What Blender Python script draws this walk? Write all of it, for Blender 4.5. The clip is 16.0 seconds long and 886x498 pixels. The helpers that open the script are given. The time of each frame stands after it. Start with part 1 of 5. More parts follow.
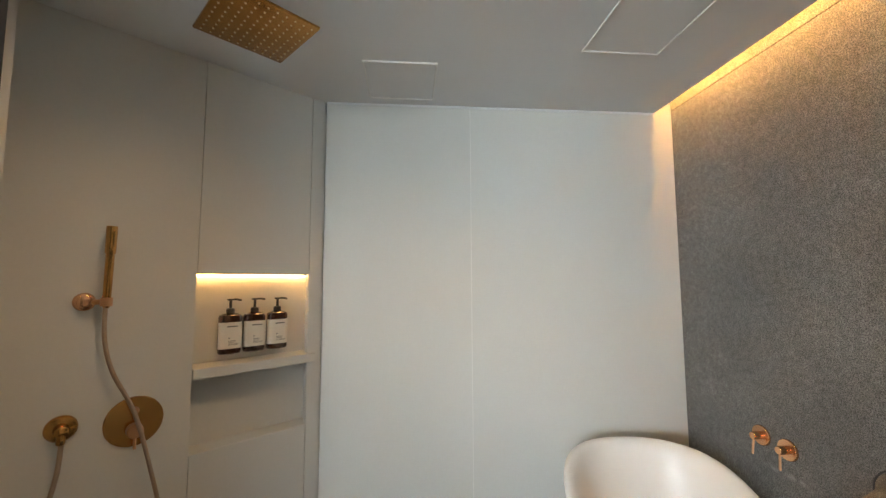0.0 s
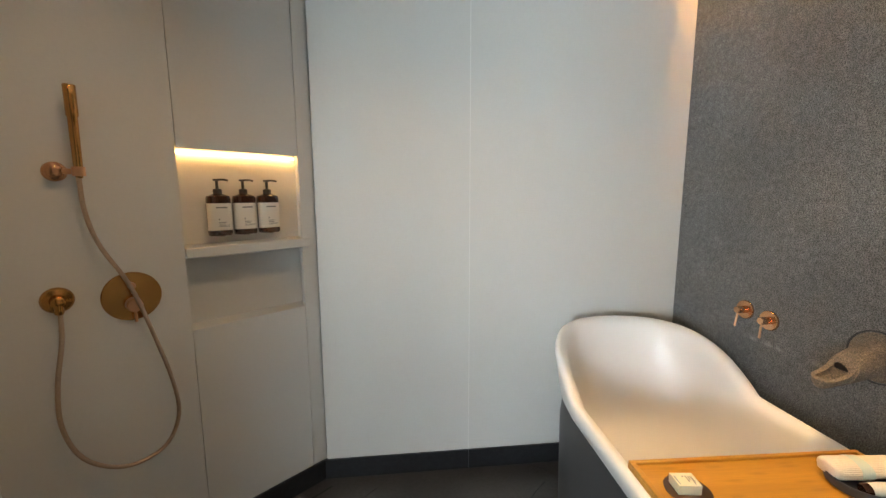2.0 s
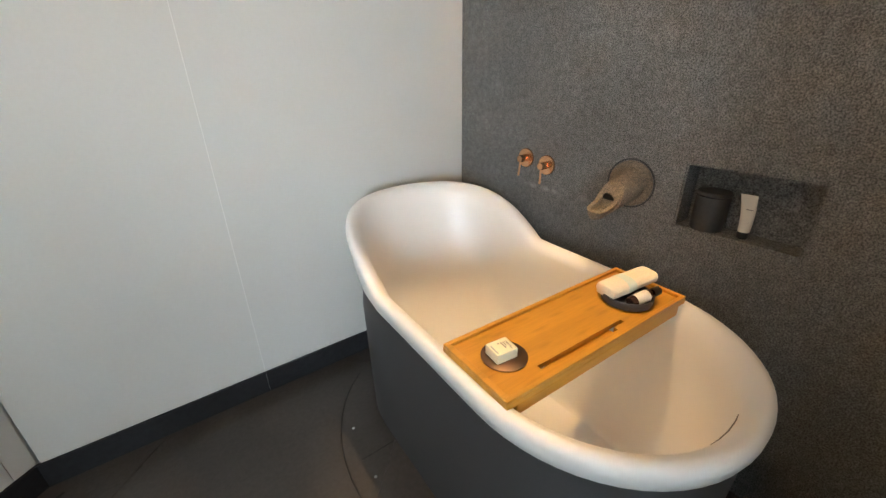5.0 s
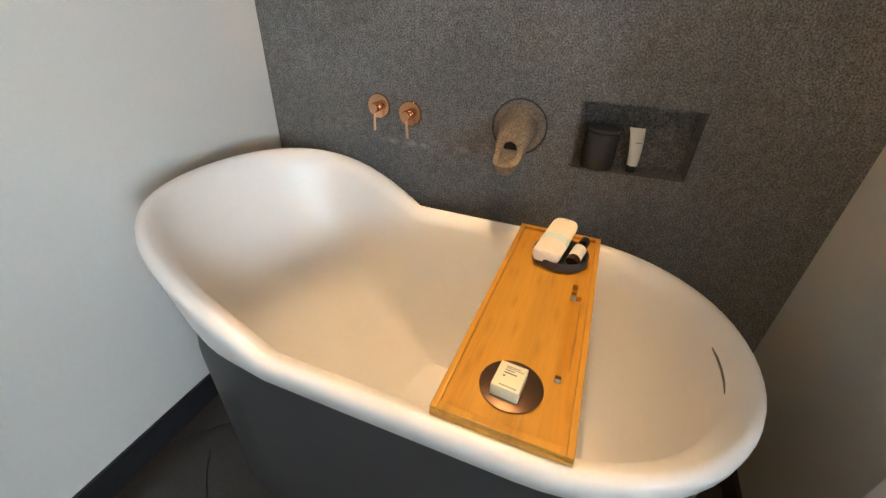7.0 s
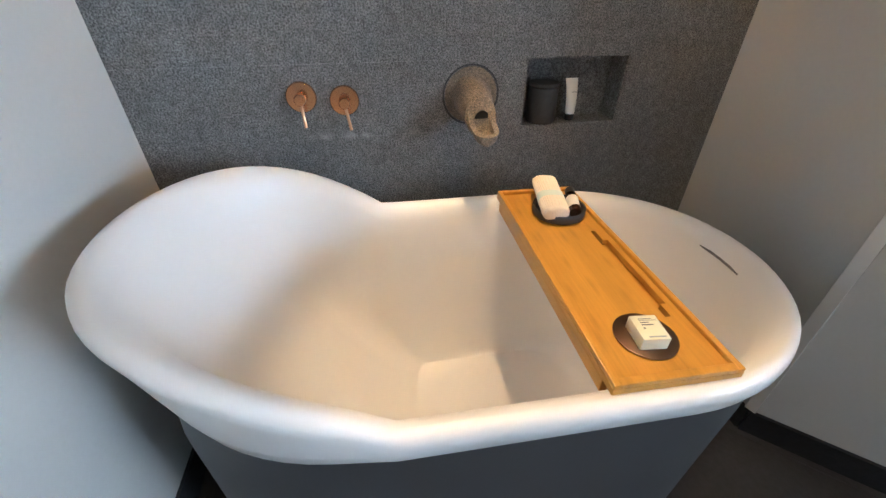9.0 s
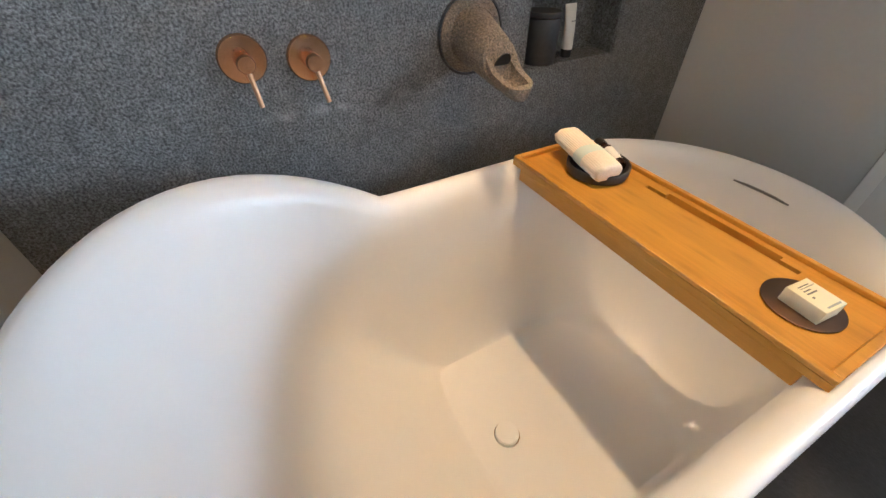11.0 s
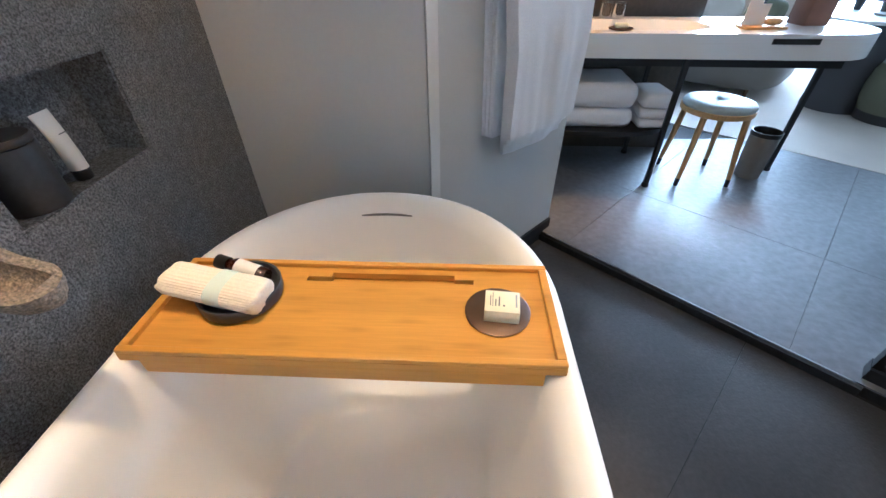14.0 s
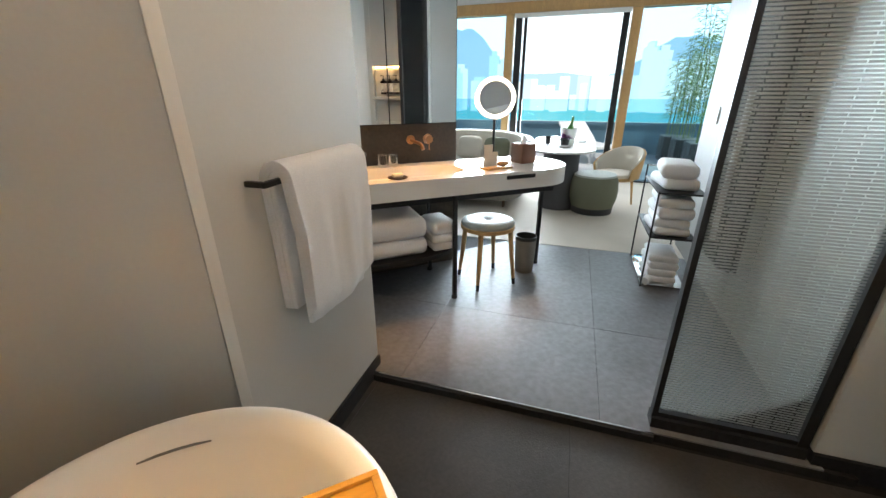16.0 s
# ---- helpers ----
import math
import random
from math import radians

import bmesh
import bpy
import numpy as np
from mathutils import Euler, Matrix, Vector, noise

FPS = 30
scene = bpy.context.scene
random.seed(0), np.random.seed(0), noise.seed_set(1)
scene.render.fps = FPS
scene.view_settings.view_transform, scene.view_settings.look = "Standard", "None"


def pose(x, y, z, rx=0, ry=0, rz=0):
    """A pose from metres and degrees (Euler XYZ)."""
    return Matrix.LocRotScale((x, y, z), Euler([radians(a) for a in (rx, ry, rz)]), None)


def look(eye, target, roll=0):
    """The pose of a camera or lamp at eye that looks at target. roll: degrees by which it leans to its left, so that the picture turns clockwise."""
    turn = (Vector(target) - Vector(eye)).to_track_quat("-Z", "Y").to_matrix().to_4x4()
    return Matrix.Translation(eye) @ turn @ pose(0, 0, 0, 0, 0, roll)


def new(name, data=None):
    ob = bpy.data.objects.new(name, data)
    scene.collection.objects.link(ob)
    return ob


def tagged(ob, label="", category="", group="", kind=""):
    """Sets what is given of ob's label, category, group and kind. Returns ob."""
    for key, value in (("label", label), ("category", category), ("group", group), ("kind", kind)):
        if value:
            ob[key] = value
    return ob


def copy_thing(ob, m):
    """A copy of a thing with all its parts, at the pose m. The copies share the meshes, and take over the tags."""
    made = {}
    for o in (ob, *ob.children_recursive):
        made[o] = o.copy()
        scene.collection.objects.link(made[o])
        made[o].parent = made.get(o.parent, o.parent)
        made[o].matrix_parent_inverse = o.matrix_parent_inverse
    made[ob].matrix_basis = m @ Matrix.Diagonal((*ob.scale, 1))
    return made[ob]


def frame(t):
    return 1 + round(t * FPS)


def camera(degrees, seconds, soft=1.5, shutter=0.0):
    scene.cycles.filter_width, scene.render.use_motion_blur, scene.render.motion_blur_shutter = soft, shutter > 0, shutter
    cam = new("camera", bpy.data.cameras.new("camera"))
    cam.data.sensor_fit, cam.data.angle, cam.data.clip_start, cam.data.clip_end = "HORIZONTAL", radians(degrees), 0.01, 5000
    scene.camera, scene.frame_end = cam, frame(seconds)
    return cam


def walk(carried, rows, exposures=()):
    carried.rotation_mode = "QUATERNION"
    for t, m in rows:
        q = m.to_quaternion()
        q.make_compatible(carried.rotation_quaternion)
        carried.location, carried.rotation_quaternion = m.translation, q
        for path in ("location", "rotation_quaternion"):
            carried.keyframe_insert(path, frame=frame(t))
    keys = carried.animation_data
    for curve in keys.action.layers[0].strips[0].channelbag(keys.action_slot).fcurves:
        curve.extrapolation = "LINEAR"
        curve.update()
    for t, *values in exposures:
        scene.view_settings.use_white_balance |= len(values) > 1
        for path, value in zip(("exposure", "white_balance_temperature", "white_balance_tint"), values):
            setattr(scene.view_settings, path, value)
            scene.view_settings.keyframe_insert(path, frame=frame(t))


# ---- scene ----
cam = camera(97.2, 16.0)
PATH = [
    (0, (-0.126, 0.141, 1.587), (0.041, 2.127, 1.754), -0.2),
    (0.5, (-0.136, 0.155, 1.556), (0.044, 2.146, 1.622), -0.3),
    (1, (-0.133, 0.174, 1.523), (0.053, 2.164, 1.466), -0.3),
    (1.5, (-0.148, 0.193, 1.49), (0.054, 2.175, 1.312), -0.2),
    (2, (-0.151, 0.207, 1.45), (0.059, 2.177, 1.174), -0.2),
    (2.5, (-0.154, 0.227, 1.437), (0.087, 2.181, 1.082), -0.2),
    (3, (-0.164, 0.256, 1.41), (0.172, 2.184, 1.001), -0.2),
    (3.5, (-0.169, 0.287, 1.404), (0.326, 2.162, 0.915), -0.2),
    (4, (-0.142, 0.36, 1.381), (0.556, 2.14, 0.794), -0.5),
    (4.5, (-0.077, 0.479, 1.343), (0.85, 2.089, 0.605), -0.2),
    (5, (0.03, 0.542, 1.306), (1.101, 2.01, 0.471), -1.0),
    (5.2, (0.023, 0.574, 1.285), (1.188, 1.951, 0.421), 0.2),
    (7.3, (0.148, 1.078, 1.245), (1.771, 1.523, 0.164), 0.9),
    (7.5, (0.179, 1.106, 1.248), (1.796, 1.503, 0.14), -0.6),
    (8, (0.183, 1.268, 1.249), (1.835, 1.388, 0.129), -0.2),
    (8.5, (0.159, 1.386, 1.223), (1.823, 1.265, 0.12), -0.1),
    (9, (0.159, 1.507, 1.216), (1.78, 1.192, 0.087), 0.1),
    (9.2, (0.178, 1.555, 1.218), (1.779, 1.166, 0.085), 0.3),
    (11.5, (0.571, 1.741, 1.134), (1.775, 0.898, -0.223), -0.3),
    (12, (0.609, 1.726, 1.126), (1.689, 0.794, -0.276), -0.5),
    (12.5, (0.672, 1.681, 1.117), (1.577, 0.593, -0.296), -0.3),
    (13, (0.698, 1.616, 1.121), (1.354, 0.334, -0.267), -0.7),
    (13.5, (0.706, 1.559, 1.14), (1.043, 0.092, -0.177), -0.4),
    (14, (0.662, 1.519, 1.185), (0.685, -0.062, -0.04), -0.7),
    (14.5, (0.623, 1.464, 1.233), (0.372, -0.171, 0.109), -0.4),
    (15, (0.609, 1.453, 1.271), (0.124, -0.208, 0.268), -0.1),
    (15.5, (0.602, 1.454, 1.308), (-0.073, -0.206, 0.421), -0.1),
    (16, (0.596, 1.44, 1.319), (-0.25, -0.21, 0.569), -0.2),
]
walk(cam, [(t, look(eye, target, roll)) for t, eye, target, roll in PATH], [(0, 0.0, 6900, 10), (3.5, 0.06, 6600, 10), (5, 0.08, 6600, 10), (7.5, 0.02, 6400, 10), (8.1, 0.08, 5900, 10), (9, 0.15, 5600, 10), (11.5, 0.10, 5600, 10), (12.5, 0.10, 5500, 10), (13.5, 0.32, 4950, 10), (14.4, 0.38, 5000, 10), (15, 0.32, 5900, 10), (16, 0.26, 6600, 10)])

# ---------------------------------------------------------------- world and light
world = bpy.data.worlds.new("sky_world")
scene.world = world
world.use_nodes = True
wn = world.node_tree.nodes
sky = wn.new("ShaderNodeTexSky")
sky.sky_type, sky.sun_disc = "NISHITA", False
sky.sun_elevation, sky.sun_rotation = radians(55), radians(200)
world.node_tree.links.new(sky.outputs[0], wn["Background"].inputs[0])
wn["Background"].inputs[1].default_value = 0.15


def lamp(name, kind, m, energy, colour, **kw):
    data = bpy.data.lights.new(name, kind)
    data.energy, data.color = energy, colour
    for key, value in kw.items():
        if key == "size":
            data.size = value
        elif key == "size_y":
            data.shape, data.size_y = "RECTANGLE", value
        elif key == "radius":
            data.shadow_soft_size = value
        elif key == "spot":
            data.spot_size = radians(value)
        elif key == "blend":
            data.spot_blend = value
        elif key == "angle":
            data.angle = radians(value)
        elif key == "spread":
            data.spread = radians(value)
    ob = new(name, data)
    ob.matrix_world = m
    return ob


LR = pose(0, 0, 0, 0, 0, 225)          # living room frame: x towards the windows, -y to the right hand wall
SW = pose(-0.555, 2.11, 0, 0, 0, 220.5)  # shower wall frame: x along the wall, y into the room
TW = pose(0.699, 0.403, 0, 0, 0, 225.5)  # towel wall frame: x along the wall, -y into the room
VM = pose(0.0, -0.600, 0, 0, 0, 174.6)   # vanity frame: x along the front edge, y to the mirror
WARM = (1.0, 0.70, 0.40)

lamp("sun", "SUN", look((0, 0, 20), LR @ Vector((7, 5, 0))), 3.0, (1, 0.95, 0.88), angle=0.5)
lamp("window_daylight", "AREA", look(LR @ Vector((4.9, 0.55, 1.35)), LR @ Vector((0, -0.1, 0.2))), 108, (0.74, 0.89, 1.0), size=1.9, size_y=1.9, spread=80)
lamp("window_sky", "AREA", look(LR @ Vector((4.88, 0.0, 1.35)), LR @ Vector((0, 0.0, 0.1))), 78, (0.80, 0.92, 1.0), size=5.6, size_y=1.9)
lamp("bath_downlight", "SPOT", look((0.78, 1.22, 2.49), (0.78, 1.22, 0)), 105, (1.0, 0.65, 0.32), radius=0.007, spot=35, blend=0.45)
# Added warm fill for the foot wall; no fixture is known at this spot.
lamp("warm_fill_spot", "SPOT", look((0.32, 0.98, 2.49), (0.32, 0.98, 0)), 13, (1.0, 0.66, 0.34), radius=0.05, spot=140, blend=0.6)
lamp("shower_downlight", "SPOT", look((-0.30, 0.78, 2.49), (-0.30, 0.78, 0)), 30, (1.0, 0.68, 0.39), radius=0.07, spot=160, blend=0.6)
lamp("vanity_downlight", "SPOT", look((-0.35, -0.85, 2.49), (-0.35, -0.85, 0)), 105, (1.0, 0.50, 0.16), radius=0.03, spot=46, blend=0.4)

# ---------------------------------------------------------------- materials


def material(name, colour, rough=0.5, metal=0.0, grain=0.0, scale=40.0, stain=0.0, stain_scale=2.0, bump=0.0, bump_scale=80.0, emit=None, strength=0.0, stretch=(1, 1, 1), colour2=None, per_piece=0.0, spec=0.5, coat=0.0):
    m = bpy.data.materials.new(name)
    m.use_nodes = True
    nt = m.node_tree
    n, l = nt.nodes, nt.links
    b = n["Principled BSDF"]
    b.inputs["Roughness"].default_value, b.inputs["Metallic"].default_value = rough, metal
    b.inputs["Specular IOR Level"].default_value = spec
    b.inputs["Coat Weight"].default_value = coat
    tc = n.new("ShaderNodeTexCoord")
    mp = n.new("ShaderNodeMapping")
    mp.inputs["Scale"].default_value = stretch
    l.new(tc.outputs["Object"], mp.inputs[0])
    src = n.new("ShaderNodeRGB")
    src.outputs[0].default_value = (*colour, 1)
    out = src.outputs[0]

    def noisy(sc, detail=6.0):
        t = n.new("ShaderNodeTexNoise")
        t.inputs["Scale"].default_value, t.inputs["Detail"].default_value = sc, detail
        l.new(mp.outputs[0], t.inputs["Vector"])
        return t.outputs[0]

    def vary(value, amount, prev):
        mr = n.new("ShaderNodeMapRange")
        mr.inputs["From Min"].default_value, mr.inputs["From Max"].default_value = 0.3, 0.7
        mr.inputs["To Min"].default_value, mr.inputs["To Max"].default_value = 1 - amount, 1 + amount
        l.new(value, mr.inputs[0])
        mx = n.new("ShaderNodeMix")
        mx.data_type, mx.blend_type = "RGBA", "MULTIPLY"
        mx.inputs["Factor"].default_value = 1
        l.new(prev, mx.inputs["A"])
        l.new(mr.outputs[0], mx.inputs["B"])
        return mx.outputs["Result"]

    if colour2:
        mx = n.new("ShaderNodeMix")
        mx.data_type = "RGBA"
        mx.inputs["B"].default_value = (*colour2, 1)
        mr = n.new("ShaderNodeMapRange")
        mr.inputs["From Min"].default_value, mr.inputs["From Max"].default_value = 0.46, 0.56
        l.new(noisy(scale * 0.6), mr.inputs[0])
        l.new(mr.outputs[0], mx.inputs["Factor"])
        l.new(out, mx.inputs["A"])
        out = mx.outputs["Result"]
    if grain:
        out = vary(noisy(scale), grain, out)
    if stain:
        s = noisy(stain_scale, 4.0)
        out = vary(s, stain, out)
        mr = n.new("ShaderNodeMapRange")
        mr.inputs["From Min"].default_value, mr.inputs["From Max"].default_value = 0.3, 0.7
        mr.inputs["To Min"].default_value, mr.inputs["To Max"].default_value = max(0.02, rough - 0.12 * min(1, stain * 3)), min(1, rough + 0.12 * min(1, stain * 3))
        l.new(s, mr.inputs[0])
        l.new(mr.outputs[0], b.inputs["Roughness"])
    if per_piece:
        oi = n.new("ShaderNodeObjectInfo")
        mr = n.new("ShaderNodeMapRange")
        mr.inputs["To Min"].default_value, mr.inputs["To Max"].default_value = 1 - per_piece, 1 + per_piece
        l.new(oi.outputs["Random"], mr.inputs[0])
        mx = n.new("ShaderNodeMix")
        mx.data_type, mx.blend_type = "RGBA", "MULTIPLY"
        mx.inputs["Factor"].default_value = 1
        l.new(out, mx.inputs["A"])
        l.new(mr.outputs[0], mx.inputs["B"])
        out = mx.outputs["Result"]
    l.new(out, b.inputs["Base Color"])
    if bump:
        bp = n.new("ShaderNodeBump")
        bp.inputs["Strength"].default_value = min(1.0, bump)
        bp.inputs["Distance"].default_value = 0.004
        l.new(noisy(bump_scale), bp.inputs["Height"])
        l.new(bp.outputs[0], b.inputs["Normal"])
    if emit:
        b.inputs["Emission Color"].default_value = (*emit, 1)
        b.inputs["Emission Strength"].default_value = strength
    return m


def glass(name, colour, rough=0.0):
    m = bpy.data.materials.new(name)
    m.use_nodes = True
    b = m.node_tree.nodes["Principled BSDF"]
    b.inputs["Base Color"].default_value = (*colour, 1)
    b.inputs["Roughness"].default_value = rough
    b.inputs["Transmission Weight"].default_value = 1
    b.inputs["IOR"].default_value = 1.45
    return m


def thin_glass(name, colour, gloss=0.08, haze=0.0):
    """A pane: clear with a slight mirror gloss."""
    m = bpy.data.materials.new(name)
    m.use_nodes = True
    nt = m.node_tree
    n, l = nt.nodes, nt.links
    n.remove(n["Principled BSDF"])
    tr, gl, mx, lw = n.new("ShaderNodeBsdfTransparent"), n.new("ShaderNodeBsdfGlossy"), n.new("ShaderNodeMixShader"), n.new("ShaderNodeFresnel")
    tr.inputs[0].default_value = (*colour, 1)
    gl.inputs["Roughness"].default_value = 0.02
    lw.inputs[0].default_value = 1.0 + gloss * 5
    l.new(lw.outputs[0], mx.inputs[0])
    l.new(tr.outputs[0], mx.inputs[1])
    l.new(gl.outputs[0], mx.inputs[2])
    out = mx.outputs[0]
    if haze:
        df, mh = n.new("ShaderNodeBsdfTranslucent"), n.new("ShaderNodeMixShader")
        d2, md = n.new("ShaderNodeBsdfDiffuse"), n.new("ShaderNodeMixShader")
        df.inputs[0].default_value = d2.inputs[0].default_value = (0.8, 0.82, 0.8, 1)
        md.inputs[0].default_value, mh.inputs[0].default_value = 0.5, haze
        l.new(df.outputs[0], md.inputs[1])
        l.new(d2.outputs[0], md.inputs[2])
        l.new(out, mh.inputs[1])
        l.new(md.outputs[0], mh.inputs[2])
        out = mh.outputs[0]
    l.new(out, n["Material Output"].inputs[0])
    return m


def frosted(name, colour):
    """Ceramic print on glass: pale, letting about half of the light through."""
    m = bpy.data.materials.new(name)
    m.use_nodes = True
    n, l = m.node_tree.nodes, m.node_tree.links
    n.remove(n["Principled BSDF"])
    d, t, c, mx, m2 = n.new("ShaderNodeBsdfDiffuse"), n.new("ShaderNodeBsdfTranslucent"), n.new("ShaderNodeBsdfTransparent"), n.new("ShaderNodeMixShader"), n.new("ShaderNodeMixShader")
    d.inputs[0].default_value = t.inputs[0].default_value = (*colour, 1)
    mx.inputs[0].default_value, m2.inputs[0].default_value = 0.12, 0.42
    l.new(d.outputs[0], mx.inputs[1])
    l.new(t.outputs[0], mx.inputs[2])
    l.new(mx.outputs[0], m2.inputs[1])
    l.new(c.outputs[0], m2.inputs[2])
    l.new(m2.outputs[0], n["Material Output"].inputs[0])
    return m


def stone(name):
    """Flamed granite: soft grey ground, small dark flecks, pale grains and slow clouds."""
    m = material(name, (0.168, 0.168, 0.164), 0.6, grain=0.35, scale=420, stain=0.22, stain_scale=2.0, bump=0.85, bump_scale=230, per_piece=0.05)
    n, l = m.node_tree.nodes, m.node_tree.links
    b = n["Principled BSDF"]
    base = b.inputs["Base Color"].links[0].from_socket
    tc = n.new("ShaderNodeTexCoord")

    def layer(scale, detail, lo, hi, dark, light, prev, stretch=(1, 1, 1)):
        mp, t, r, mx = n.new("ShaderNodeMapping"), n.new("ShaderNodeTexNoise"), n.new("ShaderNodeMapRange"), n.new("ShaderNodeMix")
        mp.inputs["Scale"].default_value = stretch
        l.new(tc.outputs["Object"], mp.inputs[0])
        l.new(mp.outputs[0], t.inputs["Vector"])
        t.inputs["Scale"].default_value, t.inputs["Detail"].default_value, t.inputs["Roughness"].default_value = scale, detail, 0.65
        r.inputs["From Min"].default_value, r.inputs["From Max"].default_value = lo, hi
        r.inputs["To Min"].default_value, r.inputs["To Max"].default_value = dark, light
        l.new(t.outputs[0], r.inputs[0])
        mx.data_type, mx.blend_type = "RGBA", "MULTIPLY"
        mx.inputs["Factor"].default_value = 1
        l.new(prev, mx.inputs["A"])
        l.new(r.outputs[0], mx.inputs["B"])
        return mx.outputs["Result"]

    out = layer(230, 3, 0.38, 0.60, 0.37, 1.45, base)
    out = layer(46, 4, 0.35, 0.65, 0.80, 1.22, out)
    out = layer(9, 6, 0.60, 0.80, 1.0, 1.4, out, (1, 0.7, 1.2))
    # chalky limescale run along the joint under the taps
    sep, dz, lo, ny, sp, k1, k2, mx = n.new("ShaderNodeSeparateXYZ"), n.new("ShaderNodeMath"), n.new("ShaderNodeMapRange"), n.new("ShaderNodeMapRange"), n.new("ShaderNodeTexNoise"), n.new("ShaderNodeMapRange"), n.new("ShaderNodeMath"), n.new("ShaderNodeMix")
    k3, ab = n.new("ShaderNodeMath"), n.new("ShaderNodeMath")
    l.new(tc.outputs["Object"], sep.inputs[0])
    dz.operation, dz.inputs[1].default_value = "SUBTRACT", 0.853
    l.new(sep.outputs["Z"], dz.inputs[0])
    ab.operation = "ABSOLUTE"
    l.new(dz.outputs[0], ab.inputs[0])
    lo.inputs["From Min"].default_value, lo.inputs["From Max"].default_value = 0.014, 0.001
    l.new(ab.outputs[0], lo.inputs[0])
    dy, ay = n.new("ShaderNodeMath"), n.new("ShaderNodeMath")
    dy.operation, dy.inputs[1].default_value = "SUBTRACT", 1.53
    ay.operation = "ABSOLUTE"
    l.new(sep.outputs["Y"], dy.inputs[0])
    l.new(dy.outputs[0], ay.inputs[0])
    ny.inputs["From Min"].default_value, ny.inputs["From Max"].default_value = 0.24, 0.04
    l.new(ay.outputs[0], ny.inputs[0])
    sp.inputs["Scale"].default_value, sp.inputs["Detail"].default_value = 26, 8
    l.new(tc.outputs["Object"], sp.inputs["Vector"])
    k1.inputs["From Min"].default_value, k1.inputs["From Max"].default_value, k1.inputs["To Max"].default_value = 0.46, 0.70, 0.5
    l.new(sp.outputs[0], k1.inputs[0])
    k2.operation = k3.operation = "MULTIPLY"
    l.new(lo.outputs[0], k2.inputs[0])
    l.new(ny.outputs[0], k2.inputs[1])
    l.new(k2.outputs[0], k3.inputs[0])
    l.new(k1.outputs[0], k3.inputs[1])
    mx.data_type = "RGBA"
    mx.inputs["B"].default_value = (0.55, 0.55, 0.53, 1)
    l.new(k3.outputs[0], mx.inputs["Factor"])
    l.new(out, mx.inputs["A"])
    l.new(mx.outputs["Result"], b.inputs["Base Color"])
    return m


def brushed(name, colour, rough):
    """Metal turned on a lathe: fine rings about its own axis."""
    m = material(name, colour, rough, 1.0, grain=0.05, scale=200)
    n, l = m.node_tree.nodes, m.node_tree.links
    tg = n.new("ShaderNodeTangent")
    tg.direction_type, tg.axis = "RADIAL", "Z"
    b = n["Principled BSDF"]
    b.inputs["Anisotropic"].default_value = 0.85
    l.new(tg.outputs[0], b.inputs["Tangent"])
    return m


def bamboo(name):
    """Bamboo boards: long fibres with scattered darker nodes."""
    m = material(name, (0.53, 0.258, 0.034), 0.34, grain=0.07, scale=22, stretch=(0.6, 12, 12), stain=0.16, stain_scale=1.2, bump=0.08, bump_scale=60)
    n, l = m.node_tree.nodes, m.node_tree.links
    b = n["Principled BSDF"]
    base = b.inputs["Base Color"].links[0].from_socket
    tc, mp, v, r, mx = n.new("ShaderNodeTexCoord"), n.new("ShaderNodeMapping"), n.new("ShaderNodeTexVoronoi"), n.new("ShaderNodeMapRange"), n.new("ShaderNodeMix")
    mp.inputs["Scale"].default_value = (6, 26, 1)
    l.new(tc.outputs["Object"], mp.inputs[0])
    l.new(mp.outputs[0], v.inputs["Vector"])
    v.voronoi_dimensions = "2D"
    v.inputs["Scale"].default_value = 1.0
    r.inputs["From Min"].default_value, r.inputs["From Max"].default_value = 0.02, 0.22
    r.inputs["To Min"].default_value, r.inputs["To Max"].default_value = 0.84, 1.02
    l.new(v.outputs["Distance"], r.inputs[0])
    mx.data_type, mx.blend_type = "RGBA", "MULTIPLY"
    mx.inputs["Factor"].default_value = 1
    l.new(base, mx.inputs["A"])
    l.new(r.outputs[0], mx.inputs["B"])
    l.new(mx.outputs["Result"], b.inputs["Base Color"])
    return m


M_PANEL = material("white_wall_panel", (0.60, 0.59, 0.56), 0.38, stain=0.03, stain_scale=1.3, grain=0.015, scale=90, bump=0.05, bump_scale=220)
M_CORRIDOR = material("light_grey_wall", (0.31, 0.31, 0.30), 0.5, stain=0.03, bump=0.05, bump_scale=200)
M_CEIL = material("ceiling_paint", (0.66, 0.66, 0.66), 0.8, stain=0.03, bump=0.08, bump_scale=150)
M_STONE = stone("flamed_grey_stone")
M_TILE = material("dark_floor_tile", (0.056, 0.050, 0.047), 0.36, grain=0.16, scale=60, stain=0.25, stain_scale=3, bump=0.3, bump_scale=120, per_piece=0.08)
M_TILE2 = material("slate_floor_tile", (0.165, 0.170, 0.182), 0.50, spec=0.35, grain=0.14, scale=30, stain=0.16, stain_scale=2.5, bump=0.4, bump_scale=40, per_piece=0.08)
M_BLACK = material("black_base_stone", (0.016, 0.017, 0.02), 0.42, grain=0.3, scale=50, stain=0.2, bump=0.2)
M_GROUT = material("dark_grout", (0.012, 0.012, 0.013), 0.9, grain=0.3)
M_TUB = material("white_mineral_cast", (0.84, 0.825, 0.80), 0.30, stain=0.02, stain_scale=3)
M_SKIRT = material("charcoal_tub_skirt", (0.058, 0.058, 0.060), 0.48, stain=0.1, grain=0.05, scale=200)
M_SHADOWGAP = material("grey_slot_shade", (0.16, 0.155, 0.15), 0.5)
M_BAMBOO = bamboo("bamboo")
M_TURNED = brushed("turned_rose_gold", (0.66, 0.36, 0.20), 0.20)
